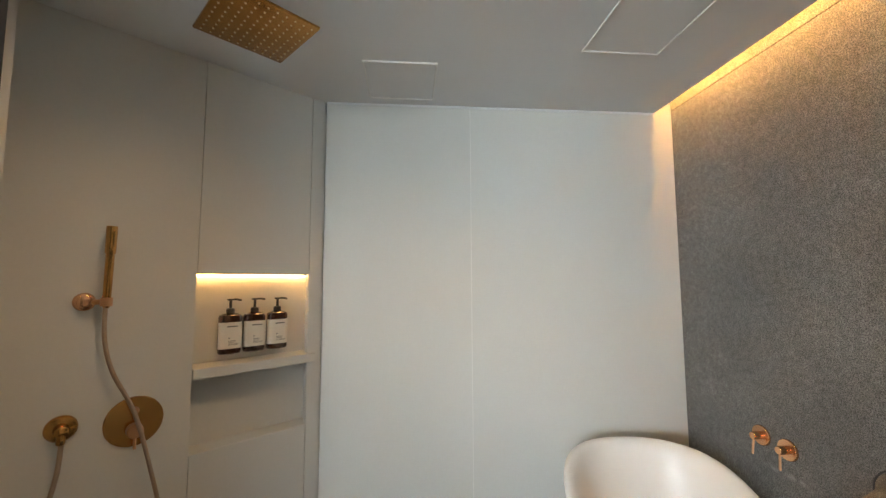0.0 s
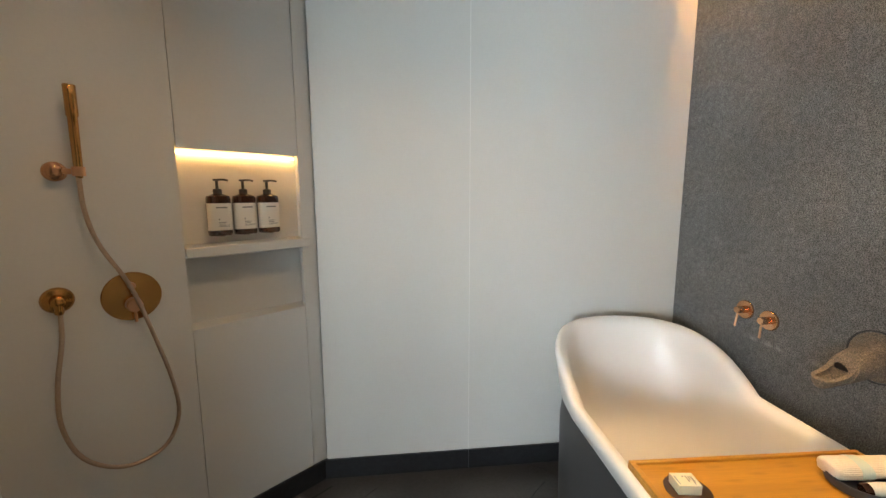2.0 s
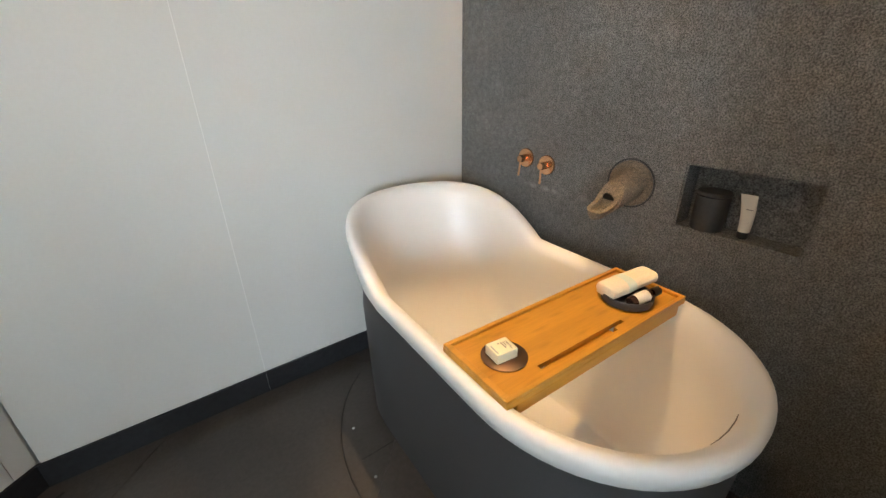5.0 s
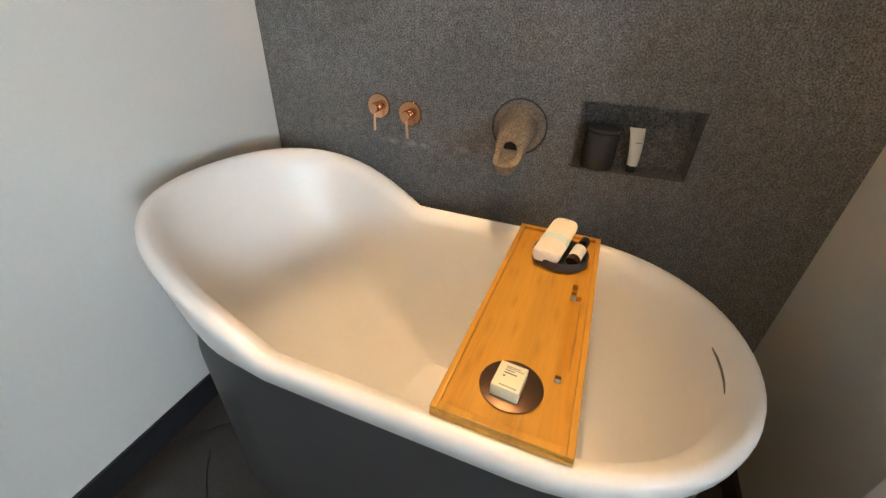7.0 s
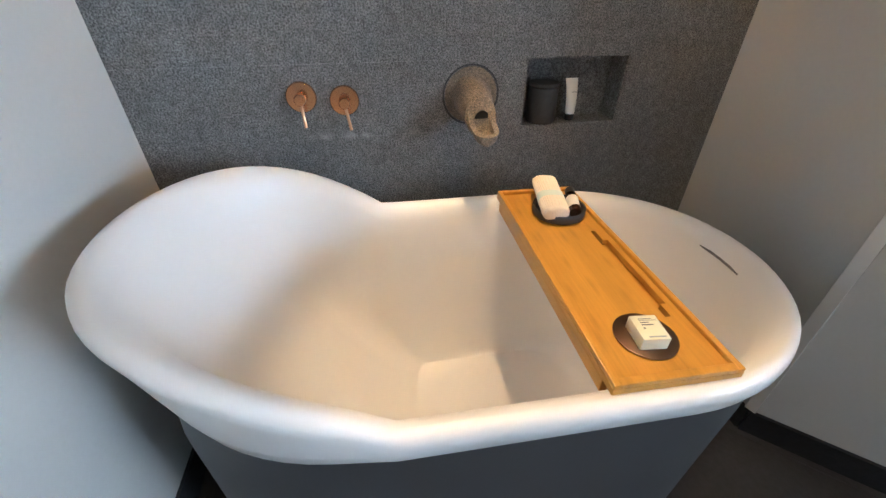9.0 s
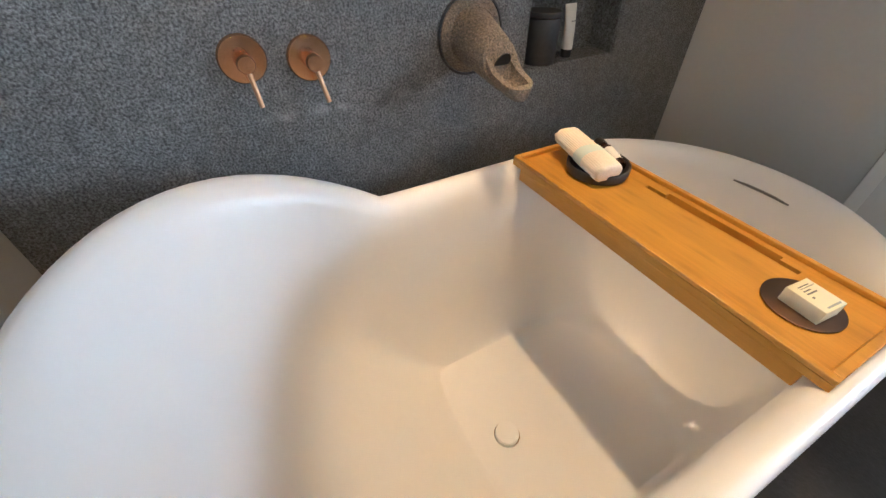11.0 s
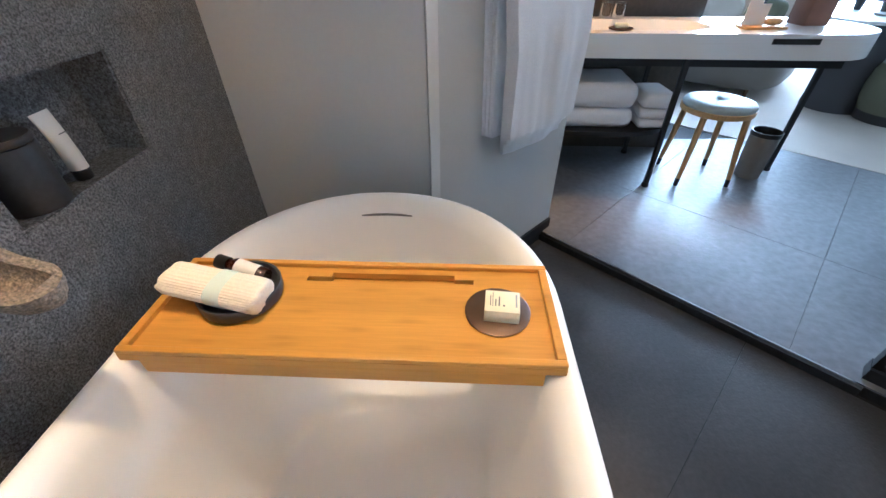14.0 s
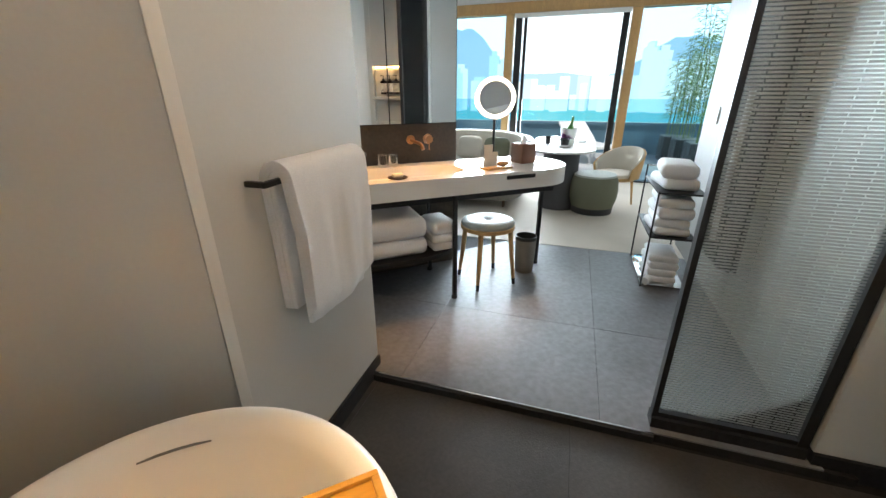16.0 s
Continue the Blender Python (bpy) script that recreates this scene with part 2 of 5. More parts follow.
M_COPPER = material("brushed_rose_gold", (0.66, 0.36, 0.20), 0.28, 1.0, grain=0.02, scale=180, stretch=(1, 1, 12))
M_BRASS = material("antique_brass", (0.50, 0.255, 0.080), 0.22, 1.0, stain=0.12, stain_scale=12, grain=0.06, scale=150)
M_HOSE = material("brass_hose", (0.50, 0.36, 0.26), 0.38, 1.0, grain=0.15, scale=400)
M_BLACKMETAL = material("black_metal", (0.018, 0.018, 0.019), 0.42, 0.3, grain=0.1)
M_DARKRUBBER = material("black_plastic", (0.012, 0.012, 0.012), 0.4)
M_LED = material("warm_led", (1, 0.8, 0.5), 0.5, emit=(1.0, 0.50, 0.14), strength=105)
M_LED2 = material("warm_led_niche", (1, 0.8, 0.5), 0.5, emit=(1.0, 0.56, 0.20), strength=30)
M_AMBER = material("amber_bottle", (0.035, 0.010, 0.004), 0.08, coat=0.5)
M_PAPER = material("cream_label", (0.74, 0.71, 0.64), 0.6, stain=0.03)
M_INK = material("grey_ink", (0.16, 0.16, 0.15), 0.7)
M_TOWEL = material("white_terry", (0.86, 0.86, 0.87), 0.95, grain=0.06, scale=300, bump=0.9, bump_scale=420)
M_SOAP = material("cream_box", (0.78, 0.74, 0.53), 0.55, stain=0.02)
M_DISH = material("charcoal_dish", (0.03, 0.031, 0.034), 0.5, grain=0.2, scale=90)
M_BRONZE = material("bronze_disc", (0.16, 0.10, 0.065), 0.35, 0.9, stain=0.1, stain_scale=20)
M_SPOUT = material("weathered_stone_spout", (0.150, 0.124, 0.098), 0.75, grain=0.5, scale=330, stain=0.3, stain_scale=11, bump=1.0, bump_scale=200, colour2=(0.215, 0.172, 0.125))
M_COUNTER = material("white_quartz", (0.78, 0.77, 0.74), 0.25, stain=0.02)
M_BACKSPLASH = material("dark_bronze_panel", (0.055, 0.045, 0.036), 0.5, stain=0.25, stain_scale=5, grain=0.2)
M_MIRROR = material("mirror", (0.88, 0.90, 0.90), 0.01, 1.0)
M_OAK = material("light_oak", (0.52, 0.31, 0.125), 0.45, grain=0.15, scale=20, stretch=(8, 8, 1), stain=0.08)
M_LEATHER = material("grey_green_leather", (0.34, 0.37, 0.34), 0.58, stain=0.06, bump=0.15, bump_scale=250)
M_CREAM = material("cream_upholstery", (0.62, 0.56, 0.48), 0.75, grain=0.05, scale=250, stain=0.04, bump=0.15, bump_scale=300)
M_GREEN = material("olive_felt", (0.15, 0.155, 0.105), 0.85, grain=0.12, scale=220, stain=0.06, bump=0.3, bump_scale=260)
M_TAUPE = material("taupe_leather", (0.20, 0.18, 0.155), 0.55, grain=0.08, scale=200, stain=0.06)
M_CARPET = material("cream_carpet", (0.58, 0.52, 0.45), 0.95, grain=0.12, scale=260, stain=0.06, bump=0.6, bump_scale=300)
M_CHROME = material("chrome", (0.7, 0.71, 0.72), 0.12, 1.0)
M_GLASS = glass("clear_glass", (1, 1, 1))
M_PANE = thin_glass("window_pane", (0.74, 0.90, 0.96))
M_SCREEN = thin_glass("screen_pane", (0.90, 0.93, 0.92), 0.09)
M_FRIT = frosted("grey_glass_print", (0.42, 0.42, 0.39))


# ---------------------------------------------------------------- mesh helpers
def box(bm, x0, x1, y0, y1, z0, z1, m=None, bevel=0.0, seg=2):
    vs = [bm.verts.new((x, y, z)) for x in (x0, x1) for y in (y0, y1) for z in (z0, z1)]
    fs = [bm.faces.new([vs[i] for i in q]) for q in ((0, 1, 3, 2), (4, 6, 7, 5), (0, 4, 5, 1), (2, 3, 7, 6), (0, 2, 6, 4), (1, 5, 7, 3))]
    if bevel:
        es = list({e for f in fs for e in f.edges})
        r = bmesh.ops.bevel(bm, geom=es, offset=bevel, segments=seg, affect="EDGES", profile=0.5)
        vs = list({v for v in vs if v.is_valid} | set(r["verts"]))
    if m is not None:
        bmesh.ops.transform(bm, matrix=m, verts=vs)
    return vs


def lathe(bm, profile, seg=32, m=None, cap=True):
    """Turn (radius, height) pairs about z."""
    rings = []
    for r, z in profile:
        rings.append([bm.verts.new((r * math.cos(2 * math.pi * k / seg), r * math.sin(2 * math.pi * k / seg), z)) for k in range(seg)])
    for a, b in zip(rings, rings[1:]):
        for k in range(seg):
            bm.faces.new((a[k], a[(k + 1) % seg], b[(k + 1) % seg], b[k]))
    if cap:
        bm.faces.new(list(reversed(rings[0])))
        bm.faces.new(rings[-1])
    vs = [v for r in rings for v in r]
    if m is not None:
        bmesh.ops.transform(bm, matrix=m, verts=vs)
    return vs


def tube(bm, pts, r, seg=12, cap=True):
    """A round bar along points; r may be a list."""
    pts = [Vector(p) for p in pts]
    rs = r if isinstance(r, (list, tuple)) else [r] * len(pts)
    rings, up = [], None
    for i, p in enumerate(pts):
        d = (pts[min(i + 1, len(pts) - 1)] - pts[max(i - 1, 0)]).normalized()
        if up is None:
            up = d.orthogonal().normalized()
        up = (up - d * up.dot(d)).normalized()
        side = d.cross(up)
        rings.append([bm.verts.new(p + rs[i] * (up * math.cos(2 * math.pi * k / seg) + side * math.sin(2 * math.pi * k / seg))) for k in range(seg)])
    for a, b in zip(rings, rings[1:]):
        for k in range(seg):
            bm.faces.new((a[k], a[(k + 1) % seg], b[(k + 1) % seg], b[k]))
    if cap:
        bm.faces.new(list(reversed(rings[0])))
        bm.faces.new(rings[-1])
    return [v for q in rings for v in q]


def smooth_path(pts, steps=10):
    """Catmull-Rom through the points."""
    pts = [Vector(p) for p in pts]
    q = [2 * pts[0] - pts[1]] + pts + [2 * pts[-1] - pts[-2]]
    out = []
    for i in range(1, len(q) - 2):
        for k in range(steps):
            t = k / steps
            a, b, c, d = q[i - 1:i + 3]
            out.append(0.5 * (2 * b + (c - a) * t + (2 * a - 5 * b + 4 * c - d) * t * t + (3 * b - a - 3 * c + d) * t ** 3))
    out.append(pts[-1])
    return out


def loops(bm, rings, close=True, cap_first=False, cap_last=False):
    """Skin a list of equal closed rings of points."""
    vr = [[bm.verts.new(p) for p in r] for r in rings]
    n = len(vr[0])
    for a, b in zip(vr, vr[1:]):
        for k in range(n if close else n - 1):
            bm.faces.new((a[k], a[(k + 1) % n], b[(k + 1) % n], b[k]))
    if cap_first:
        bm.faces.new(list(reversed(vr[0])))
    if cap_last:
        bm.faces.new(vr[-1])
    return [v for r in vr for v in r]


def mesh_from(name, bm, mat, smooth=40):
    bmesh.ops.recalc_face_normals(bm, faces=bm.faces)
    me = bpy.data.meshes.new(name)
    bm.to_mesh(me)
    bm.free()
    me.materials.append(mat)
    if smooth:
        me.shade_smooth()
        me.set_sharp_from_angle(angle=radians(smooth))
    return me


def part(name, bm, mat, parent=None, label="", m=None, smooth=40):
    ob = new(name, mesh_from(name, bm, mat, smooth))
    if parent is not None:
        ob.parent = parent
    if m is not None:
        ob.matrix_basis = m
    if label:
        tagged(ob, label)
    return ob


def empty(name, m, label, category, group="", kind=""):
    ob = new(name)
    ob.empty_display_size = 0.05
    ob.matrix_basis = m
    return tagged(ob, label, category, group, kind)


def solid(name, mat, *boxes, m=None, parent=None, label="", bevel=0.0):
    bm = bmesh.new()
    for b in boxes:
        box(bm, *b, bevel=bevel)
    return part(name, bm, mat, parent, label, m, 20)


def structure(name, mat, *boxes, m=None, label="", bevel=0.0):
    ob = solid(name, mat, *boxes, m=m, bevel=bevel)
    return tagged(ob, label, kind="structure")


# ---------------------------------------------------------------- floors
TOP = 2.50
lower = structure("floor_bath", M_GROUT, (-1.9, 1.5, -0.6, 2.25, -0.08, -0.004), label="dark recessed joints under the bath floor tiles")
upper = empty("floor_vanity", Matrix(), "dark slate tile floor one low step above the bath", "floor", kind="structure")
solid("bed", M_GROUT, (-0.06, 1.95, -1.7, 1.35, -0.06, 0.034), m=LR, parent=upper)
carpet = structure("floor_carpet", M_CARPET, (1.95, 5.0, -3.2, 3.2, -0.05, 0.042), m=LR, label="cream carpet of the living room")
terrace = structure("ground", material("terrace_paving", (0.42, 0.43, 0.42), 0.7, grain=0.1, stain=0.1), (5.0, 8.6, -9, 9, -0.08, 0.03), m=LR, label="pale terrace paving outside the windows")
structure("threshold", M_CHROME, (-0.066, -0.06, -1.04, 0.21, 0.030, 0.043), m=LR, label="thin steel edge strip of the step")
structure("step_riser", M_BLACK, (-0.075, -0.062, -1.04, 0.21, -0.01, 0.030), m=LR, label="black stone riser of the low step")

# ---------------------------------------------------------------- walls
# wall ahead: two tall white panels with a hairline joint
wall_n = structure("wall_north", M_PANEL, (-0.553, 1.5, 2.108, 2.22, 0, 2.75), label="white bathroom wall behind the tub head")
for x0, x1 in ((-0.549, 0.182), (0.184, 1.296)):
    solid("panel", M_PANEL, (x0, x1, 2.100, 2.108, 0.105, 2.497), parent=wall_n, bevel=0.0012)
solid("joint_bead", M_COUNTER, (0.1818, 0.1842, 2.0992, 2.1, 0.105, 2.49), parent=wall_n)
structure("baseboard_north", M_BLACK, (-0.56, 0.182, 2.092, 2.108, -0.003, 0.104), (0.184, 1.29, 2.092, 2.108, -0.003, 0.104), label="black stone baseboard")
structure("trim_ceiling", M_CEIL, (-0.55, 1.19, 2.094, 2.100, 2.488, 2.498), label="white hairline trim at the ceiling")

# shower wall with two niches
wall_s = structure("wall_shower", M_PANEL, (-0.4, 1.75, -0.22, -0.115, 0, 2.6), (0.0, 0.072, -0.115, -0.008, 0, 0.925), (0.0, 0.072, -0.115, -0.008, 1.635, 2.6), (0.537, 1.75, -0.115, -0.008, 0, 2.6), (0.072, 0.537, -0.115, -0.008, 0, 0.925), (0.072, 0.537, -0.115, -0.008, 1.635, 2.6), m=SW, label="white shower wall with a lit recess")
for s0, s1, z0, z1 in ((0.006, 0.0705, 0.105, 2.497), (0.073, 0.536, 0.105, 0.930), (0.073, 0.536, 1.622, 2.497), (0.5385, 1.72, 0.105, 2.497)):
    solid("panel", M_PANEL, (s0, s1, -0.008, 0.0, z0, z1), parent=wall_s, bevel=0.0012)
bm = bmesh.new()
loops(bm, [[Vector((*q, z)) for q in ((0.0, -0.008), (0.072, -0.008), (0.030, -0.1145), (0.0, -0.1145))] for z in (0.925, 1.635)], cap_first=True, cap_last=True)
tagged(part("niche_cheek", bm, M_PANEL, m=SW, smooth=0), "white splayed side of the shower recesses", kind="structure")
structure("niche_shelf", M_PANEL, (0.034, 0.5365, -0.115, 0.012, 1.212, 1.252), m=SW, label="white shelf between the shower recesses", bevel=0.003)
structure("niche_led", M_LED2, (0.044, 0.531, -0.108, -0.098, 1.614, 1.620), m=SW, label="warm light strip above the recess")
structure("baseboard_shower", M_BLACK, (0.006, 1.6, -0.006, 0.008, -0.003, 0.104), m=SW, label="black stone baseboard")

# dark stone wall with a niche; slabs are pieces
wall_e = structure("wall_east", M_GROUT, (1.40, 1.5, 0.1, 2.3, 0, 2.8), (1.318, 1.40, 0.1, 0.722, 0, 2.7), (1.318, 1.40, 1.044, 2.2, 0, 2.7), (1.318, 1.40, 0.722, 1.044, 0, 0.846), (1.318, 1.40, 0.722, 1.044, 1.041, 2.7), label="dark grey flamed stone wall behind the tub")
J = 0.0004
for y0, y1, z0, z1 in ((0.30, 1.25, -0.003, 0.847), (1.25, 2.108, -0.003, 0.847), (0.30, 0.722, 0.847, 1.041), (1.044, 2.108, 0.847, 1.041), (0.30, 1.251, 1.041, 2.24), (1.251, 2.108, 1.041, 2.24), (0.30, 1.34, 2.24, 2.514), (1.34, 2.108, 2.24, 2.514), (0.30, 2.108, 2.517, 2.64)):
    solid("slab", M_STONE, (1.30, 1.318, y0 + J, y1 - J, z0 + J, z1 - J), parent=wall_e)
solid("niche_lining", M_STONE, (1.385, 1.395, 0.724, 1.042, 0.848, 1.039), (1.303, 1.385, 0.7225, 0.728, 0.850, 1.037), (1.303, 1.385, 1.038, 1.0435, 0.850, 1.037), (1.303, 1.395, 0.7225, 1.0435, 0.8465, 0.850), (1.303, 1.395, 0.7225, 1.0435, 1.0375, 1.0405), parent=wall_e)

# white walls at the foot of the tub
a, b, c = Vector((1.32, 0.353, 0)), Vector((0.699, 0.403, 0)), Vector((0.147, -0.158, 0))


def run_wall(name, p, q, thick, z1, label, mat=M_PANEL, base=True):
    """A wall from p to q whose room face is the line; its body lies to the left of the way."""
    d = q - p
    m = Matrix.Translation(p) @ pose(0, 0, 0, 0, 0, math.degrees(math.atan2(d.y, d.x)))
    ob = structure(name, mat, (0, d.length, 0, thick, 0.0, z1), m=m, label=label)
    if base:
        structure("baseboard_" + name.split("_", 1)[1], M_BLACK, (0, d.length, -0.012, 0.0, -0.003, 0.09), m=m, label="black stone baseboard")
    return ob


run_wall("wall_foot", a, b, 0.1, 2.6, "white wall at the foot of the tub")
run_wall("wall_towel", b, c, 0.1, 2.6, "white wall that carries the towel rail")
# The trim's highlight is put into its colour: paler quartz than the panels.
tagged(solid("trim_corner", M_COUNTER, (-0.016, 0.016, -0.0035, 0.012, 0.09, 2.495), m=pose(0.699, 0.403, 0, 0, 0, 200.5), bevel=0.002), kind="structure", label="corner trim between white panels, whiter to stand for its highlight")
run_wall("wall_vanity_side", c + Vector((0.01, -0.02, 0)), Vector((0.36, -1.25, 0)), 0.1, 2.6, "wall beside the vanity", base=False)
run_wall("wall_vanity_back", Vector((0.5, -1.21, 0)), Vector((-0.835, -1.135, 0)), 0.16, 2.6, "dark partition wall behind the vanity", M_BACKSPLASH, base=False)
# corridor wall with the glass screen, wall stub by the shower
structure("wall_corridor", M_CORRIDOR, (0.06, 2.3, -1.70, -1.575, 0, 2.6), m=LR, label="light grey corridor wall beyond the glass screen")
structure("wall_stub", M_PANEL, (-0.030, 0.05, -2.3, -1.565, 0.09, 2.6), m=LR, label="white wall between screen and shower")
structure("baseboard_stub", M_BLACK, (-0.042, 0.04, -2.3, -1.565, -0.003, 0.088), m=LR, label="black stone baseboard")
# closing walls
structure("wall_behind", M_PANEL, (-3.4, 5.1, 3.2, 3.3, 0, 2.6), (2.2, 5.0, -3.3, -3.2, 0, 2.6), (2.2, 2.3, -3.3, -1.7, 0, 2.6), m=LR, label="plain white walls closing the living room")
structure("ceiling", M_CEIL, (-2.3, 1.20, -0.25, 2.3, TOP, TOP + 0.12), label="grey-white painted ceiling over the bath")
structure("ceiling_cove", M_CEIL, (1.15, 1.5, 0.2, 2.3, 2.64, 2.75), label="lid of the lit ceiling cove")
structure("ceiling_living", M_CEIL, (-0.3, 5.1, -3.3, 3.3, TOP + 0.125, TOP + 0.2), m=LR, label="white ceiling of the living room")
structure("cove_led", M_LED, (1.203, 1.215, 0.36, 2.09, 2.612, 2.616), label="warm light strip in the ceiling cove")

# ---------------------------------------------------------------- windows (living frame: y = -v)
windows = empty("window_1", LR.copy(), "wide glazed wall with oak posts and dark sliding frames", "window", kind="structure")
for v0, v1 in ((-3.2, -3.0), (-0.50, -0.39), (1.17, 1.29), (2.9, 3.2)):
    solid("post", M_OAK, (4.95, 5.08, -v1, -v0, 0.03, 2.33), parent=windows)
solid("header", M_OAK, (4.92, 5.10, -3.2, 3.2, 2.33, 2.47), parent=windows)
solid("bulkhead", M_CEIL, (4.925, 5.10, -3.2, 3.2, 2.472, 2.63), parent=windows, label="white plaster strip above the oak header")
solid("blind_cassette", M_COUNTER, (4.90, 4.945, -1.15, 0.37, 2.27, 2.328), parent=windows, bevel=0.006, label="white roller blind drawn up under the header")
solid("sill", M_BLACKMETAL, (4.95, 5.08, -3.2, 3.2, 0.03, 0.06), parent=windows)
for v0, v1 in ((-0.36, -0.27), (1.06, 1.14), (-0.24, -0.2)):
    solid("sliding_frame", M_BLACKMETAL, (4.97, 5.04, -v1, -v0, 0.06, 2.33), parent=windows)
for v0, v1 in ((-3.0, -0.5), (1.29, 2.9)):
    p = solid("pane", M_PANE, (5.0, 5.008, -v1, -v0, 0.06, 2.33), parent=windows)
    p.visible_shadow = False


# ---------------------------------------------------------------- the tub
CX, HW = 0.840, 0.3786


def rim_height(y):
    t = min(1, max(0, (y - 1.50) / 0.46))
    return 0.674 + 0.178 * math.sin(t * math.pi / 2) ** 0.9


def stretched(n):
    """Stations round the plan: head arc, straight side, foot arc, straight side."""
    q = n // 2
    pts = [("h", k / q * math.pi) for k in range(q + 1)]
    pts += [("l", k / 12) for k in range(1, 12)]
    pts += [("f", math.pi + k / q * math.pi) for k in range(q + 1)]
    pts += [("r", k / 12) for k in range(1, 12)]
    return pts


PLAN = stretched(64)


def plan_point(p, hw, foot, head, half_f, half_h, e=0.97):
    kind, t = p
    if kind in "hf":
        cx, sy = math.cos(t), abs(math.sin(t))
        x = CX + hw * math.copysign(abs(cx) ** e, cx)
        return Vector((x, head + half_h * sy ** e if kind == "h" else foot - half_f * sy ** e, 0))
    if kind == "l":
        return Vector((CX - hw, head + (foot - head) * t, 0))
    return Vector((CX + hw, foot + (head - foot) * t, 0))


def ring(inset, z, extra=None):
    out = []
    for p in PLAN:
        v = plan_point(p, HW - inset, 1.002, 1.601, 0.4025 - inset, 0.403 - inset)
        v.z = z(v.y) if callable(z) else z
        if extra:
            e = extra * min(1, max(0, (v.y - 1.5) / 0.4))
            mid = Vector((CX, 1.5, v.z))
            v = v + (mid - v).normalized() * e
        out.append(v)
    return out


TUB = Matrix.Translation((CX, 1.3, 0)) @ pose(0, 0, 0, 0, 0, -1.9) @ Matrix.Translation((-CX, -1.3, 0))
tub = empty("bathtub", TUB, "freestanding white bathtub with raised back and charcoal skirt", "bathtub")
bm = bmesh.new()
floor_ring = [plan_point(p, 0.268, 1.02, 1.38, 0.15, 0.06, 1.0 if p[0] == "f" else 0.75) for p in PLAN]
FLOOR_Z = 0.05
inner = ring(0.058, lambda y: rim_height(y) - 0.042)
rings = []
for t in [0.0, 0.012] + [k / 14 for k in range(1, 15)]:
    row = []
    for f0, r0 in zip(floor_ring, inner):
        lean = min(1, max(0, (r0.y - 1.25) / 0.6))
        aa = (0.62 * (1 - (1 - t) ** 3.5) + 0.38 * t) * (1 - lean) + (0.5 * (1 - (1 - t) ** 2) + 0.5 * t) * lean
        bb = t ** 1.9 * (1 - lean) + t ** 1.15 * lean
        row.append(Vector((f0.x + (r0.x - f0.x) * aa, f0.y + (r0.y - f0.y) * aa, FLOOR_Z + (r0.z - FLOOR_Z) * bb)))
    rings.append(row)
WALL_ROW = rings[15]
for ins, dz in ((0.050, -0.024), (0.041, -0.011), (0.032, -0.004), (0.024, -0.001), (0.018, 0.0), (0.010, -0.003), (0.003, -0.010), (0.0, -0.022)):
    rings.append(ring(ins, lambda y, dz=dz: rim_height(y) + dz))
rings.append(ring(0.001, lambda y: rim_height(y) - 0.045, 0.006))
rings.append(ring(0.002, lambda y: 0.628 + 0.2 * (rim_height(y) - 0.674), 0.035))
rings.append(ring(0.006, 0.613, 0.045))
rings.append(ring(0.014, 0.605, 0.048))
rings.append(ring(0.030, 0.605, 0.045))
loops(bm, rings, cap_first=True)
part("basin", bm, M_TUB, tub, "smooth white mineral cast basin", smooth=50)
bm = bmesh.new()
loops(bm, [ring(0.024, 0.608, 0.03), ring(0.022, 0.5, 0.014), ring(0.030, 0.25, 0.006), ring(0.036, 0.02, 0.002), ring(0.036, 0.0, 0.002)])
part("skirt", bm, M_SKIRT, tub, "matt charcoal outer skirt", smooth=50)
bm = bmesh.new()
lathe(bm, [(0.0, 0.006), (0.030, 0.006), (0.033, 0.010), (0.031, 0.017), (0.0, 0.018)], 40, Matrix.Translation((0.838, 1.342, FLOOR_Z)), cap=False)
part("drain_plug", bm, M_TUB, tub, "round white drain cover")
bm = bmesh.new()
lathe(bm, [(0.0355, 0.0012), (0.0355, 0.0028), (0.030, 0.0028)], 40, Matrix.Translation((0.838, 1.342, FLOOR_Z)), cap=False)
part("drain_ring", bm, M_CHROME, tub, "thin metal drain ring")

# ---------------------------------------------------------------- bath tray
TR = pose(0.828, 1.040, 0.671, 0, 0, 177.6)
tray = empty("bath_tray", TR, "honey bamboo tray laid across the tub", "bath tray")
bm = bmesh.new()
for q in ((-0.35, 0.35, -0.115, 0.066), (-0.35, 0.35, 0.090, 0.115), (-0.35, -0.105, 0.066, 0.090), (0.212, 0.35, 0.066, 0.090), (-0.105, -0.06, 0.078, 0.090), (0.176, 0.212, 0.078, 0.090)):
    box(bm, *q, 0.0, 0.014)
for q in ((-0.062, 0.178, 0.06, 0.095), (-0.11, -0.098, 0.06, 0.095), (0.206, 0.22, 0.06, 0.095)):
    box(bm, *q, -0.012, -0.003)
part("board", bm, M_BAMBOO, tray)
for nm, q in (("rail", (-0.35, 0.35, 0.103, 0.115, 0.014, 0.024)), ("rail", (-0.35, 0.35, -0.115, -0.103, 0.014, 0.024)), ("rail", (-0.35, -0.335, -0.103, 0.103, 0.014, 0.024)), ("rail", (0.335, 0.35, -0.103, 0.103, 0.014, 0.024)), ("apron", (-0.32, 0.32, -0.115, -0.100, -0.03, 0.0)), ("apron", (-0.32, 0.32, 0.100, 0.115, -0.03, 0.0))):
    solid(nm, M_BAMBOO, q, parent=tray, bevel=0.002)

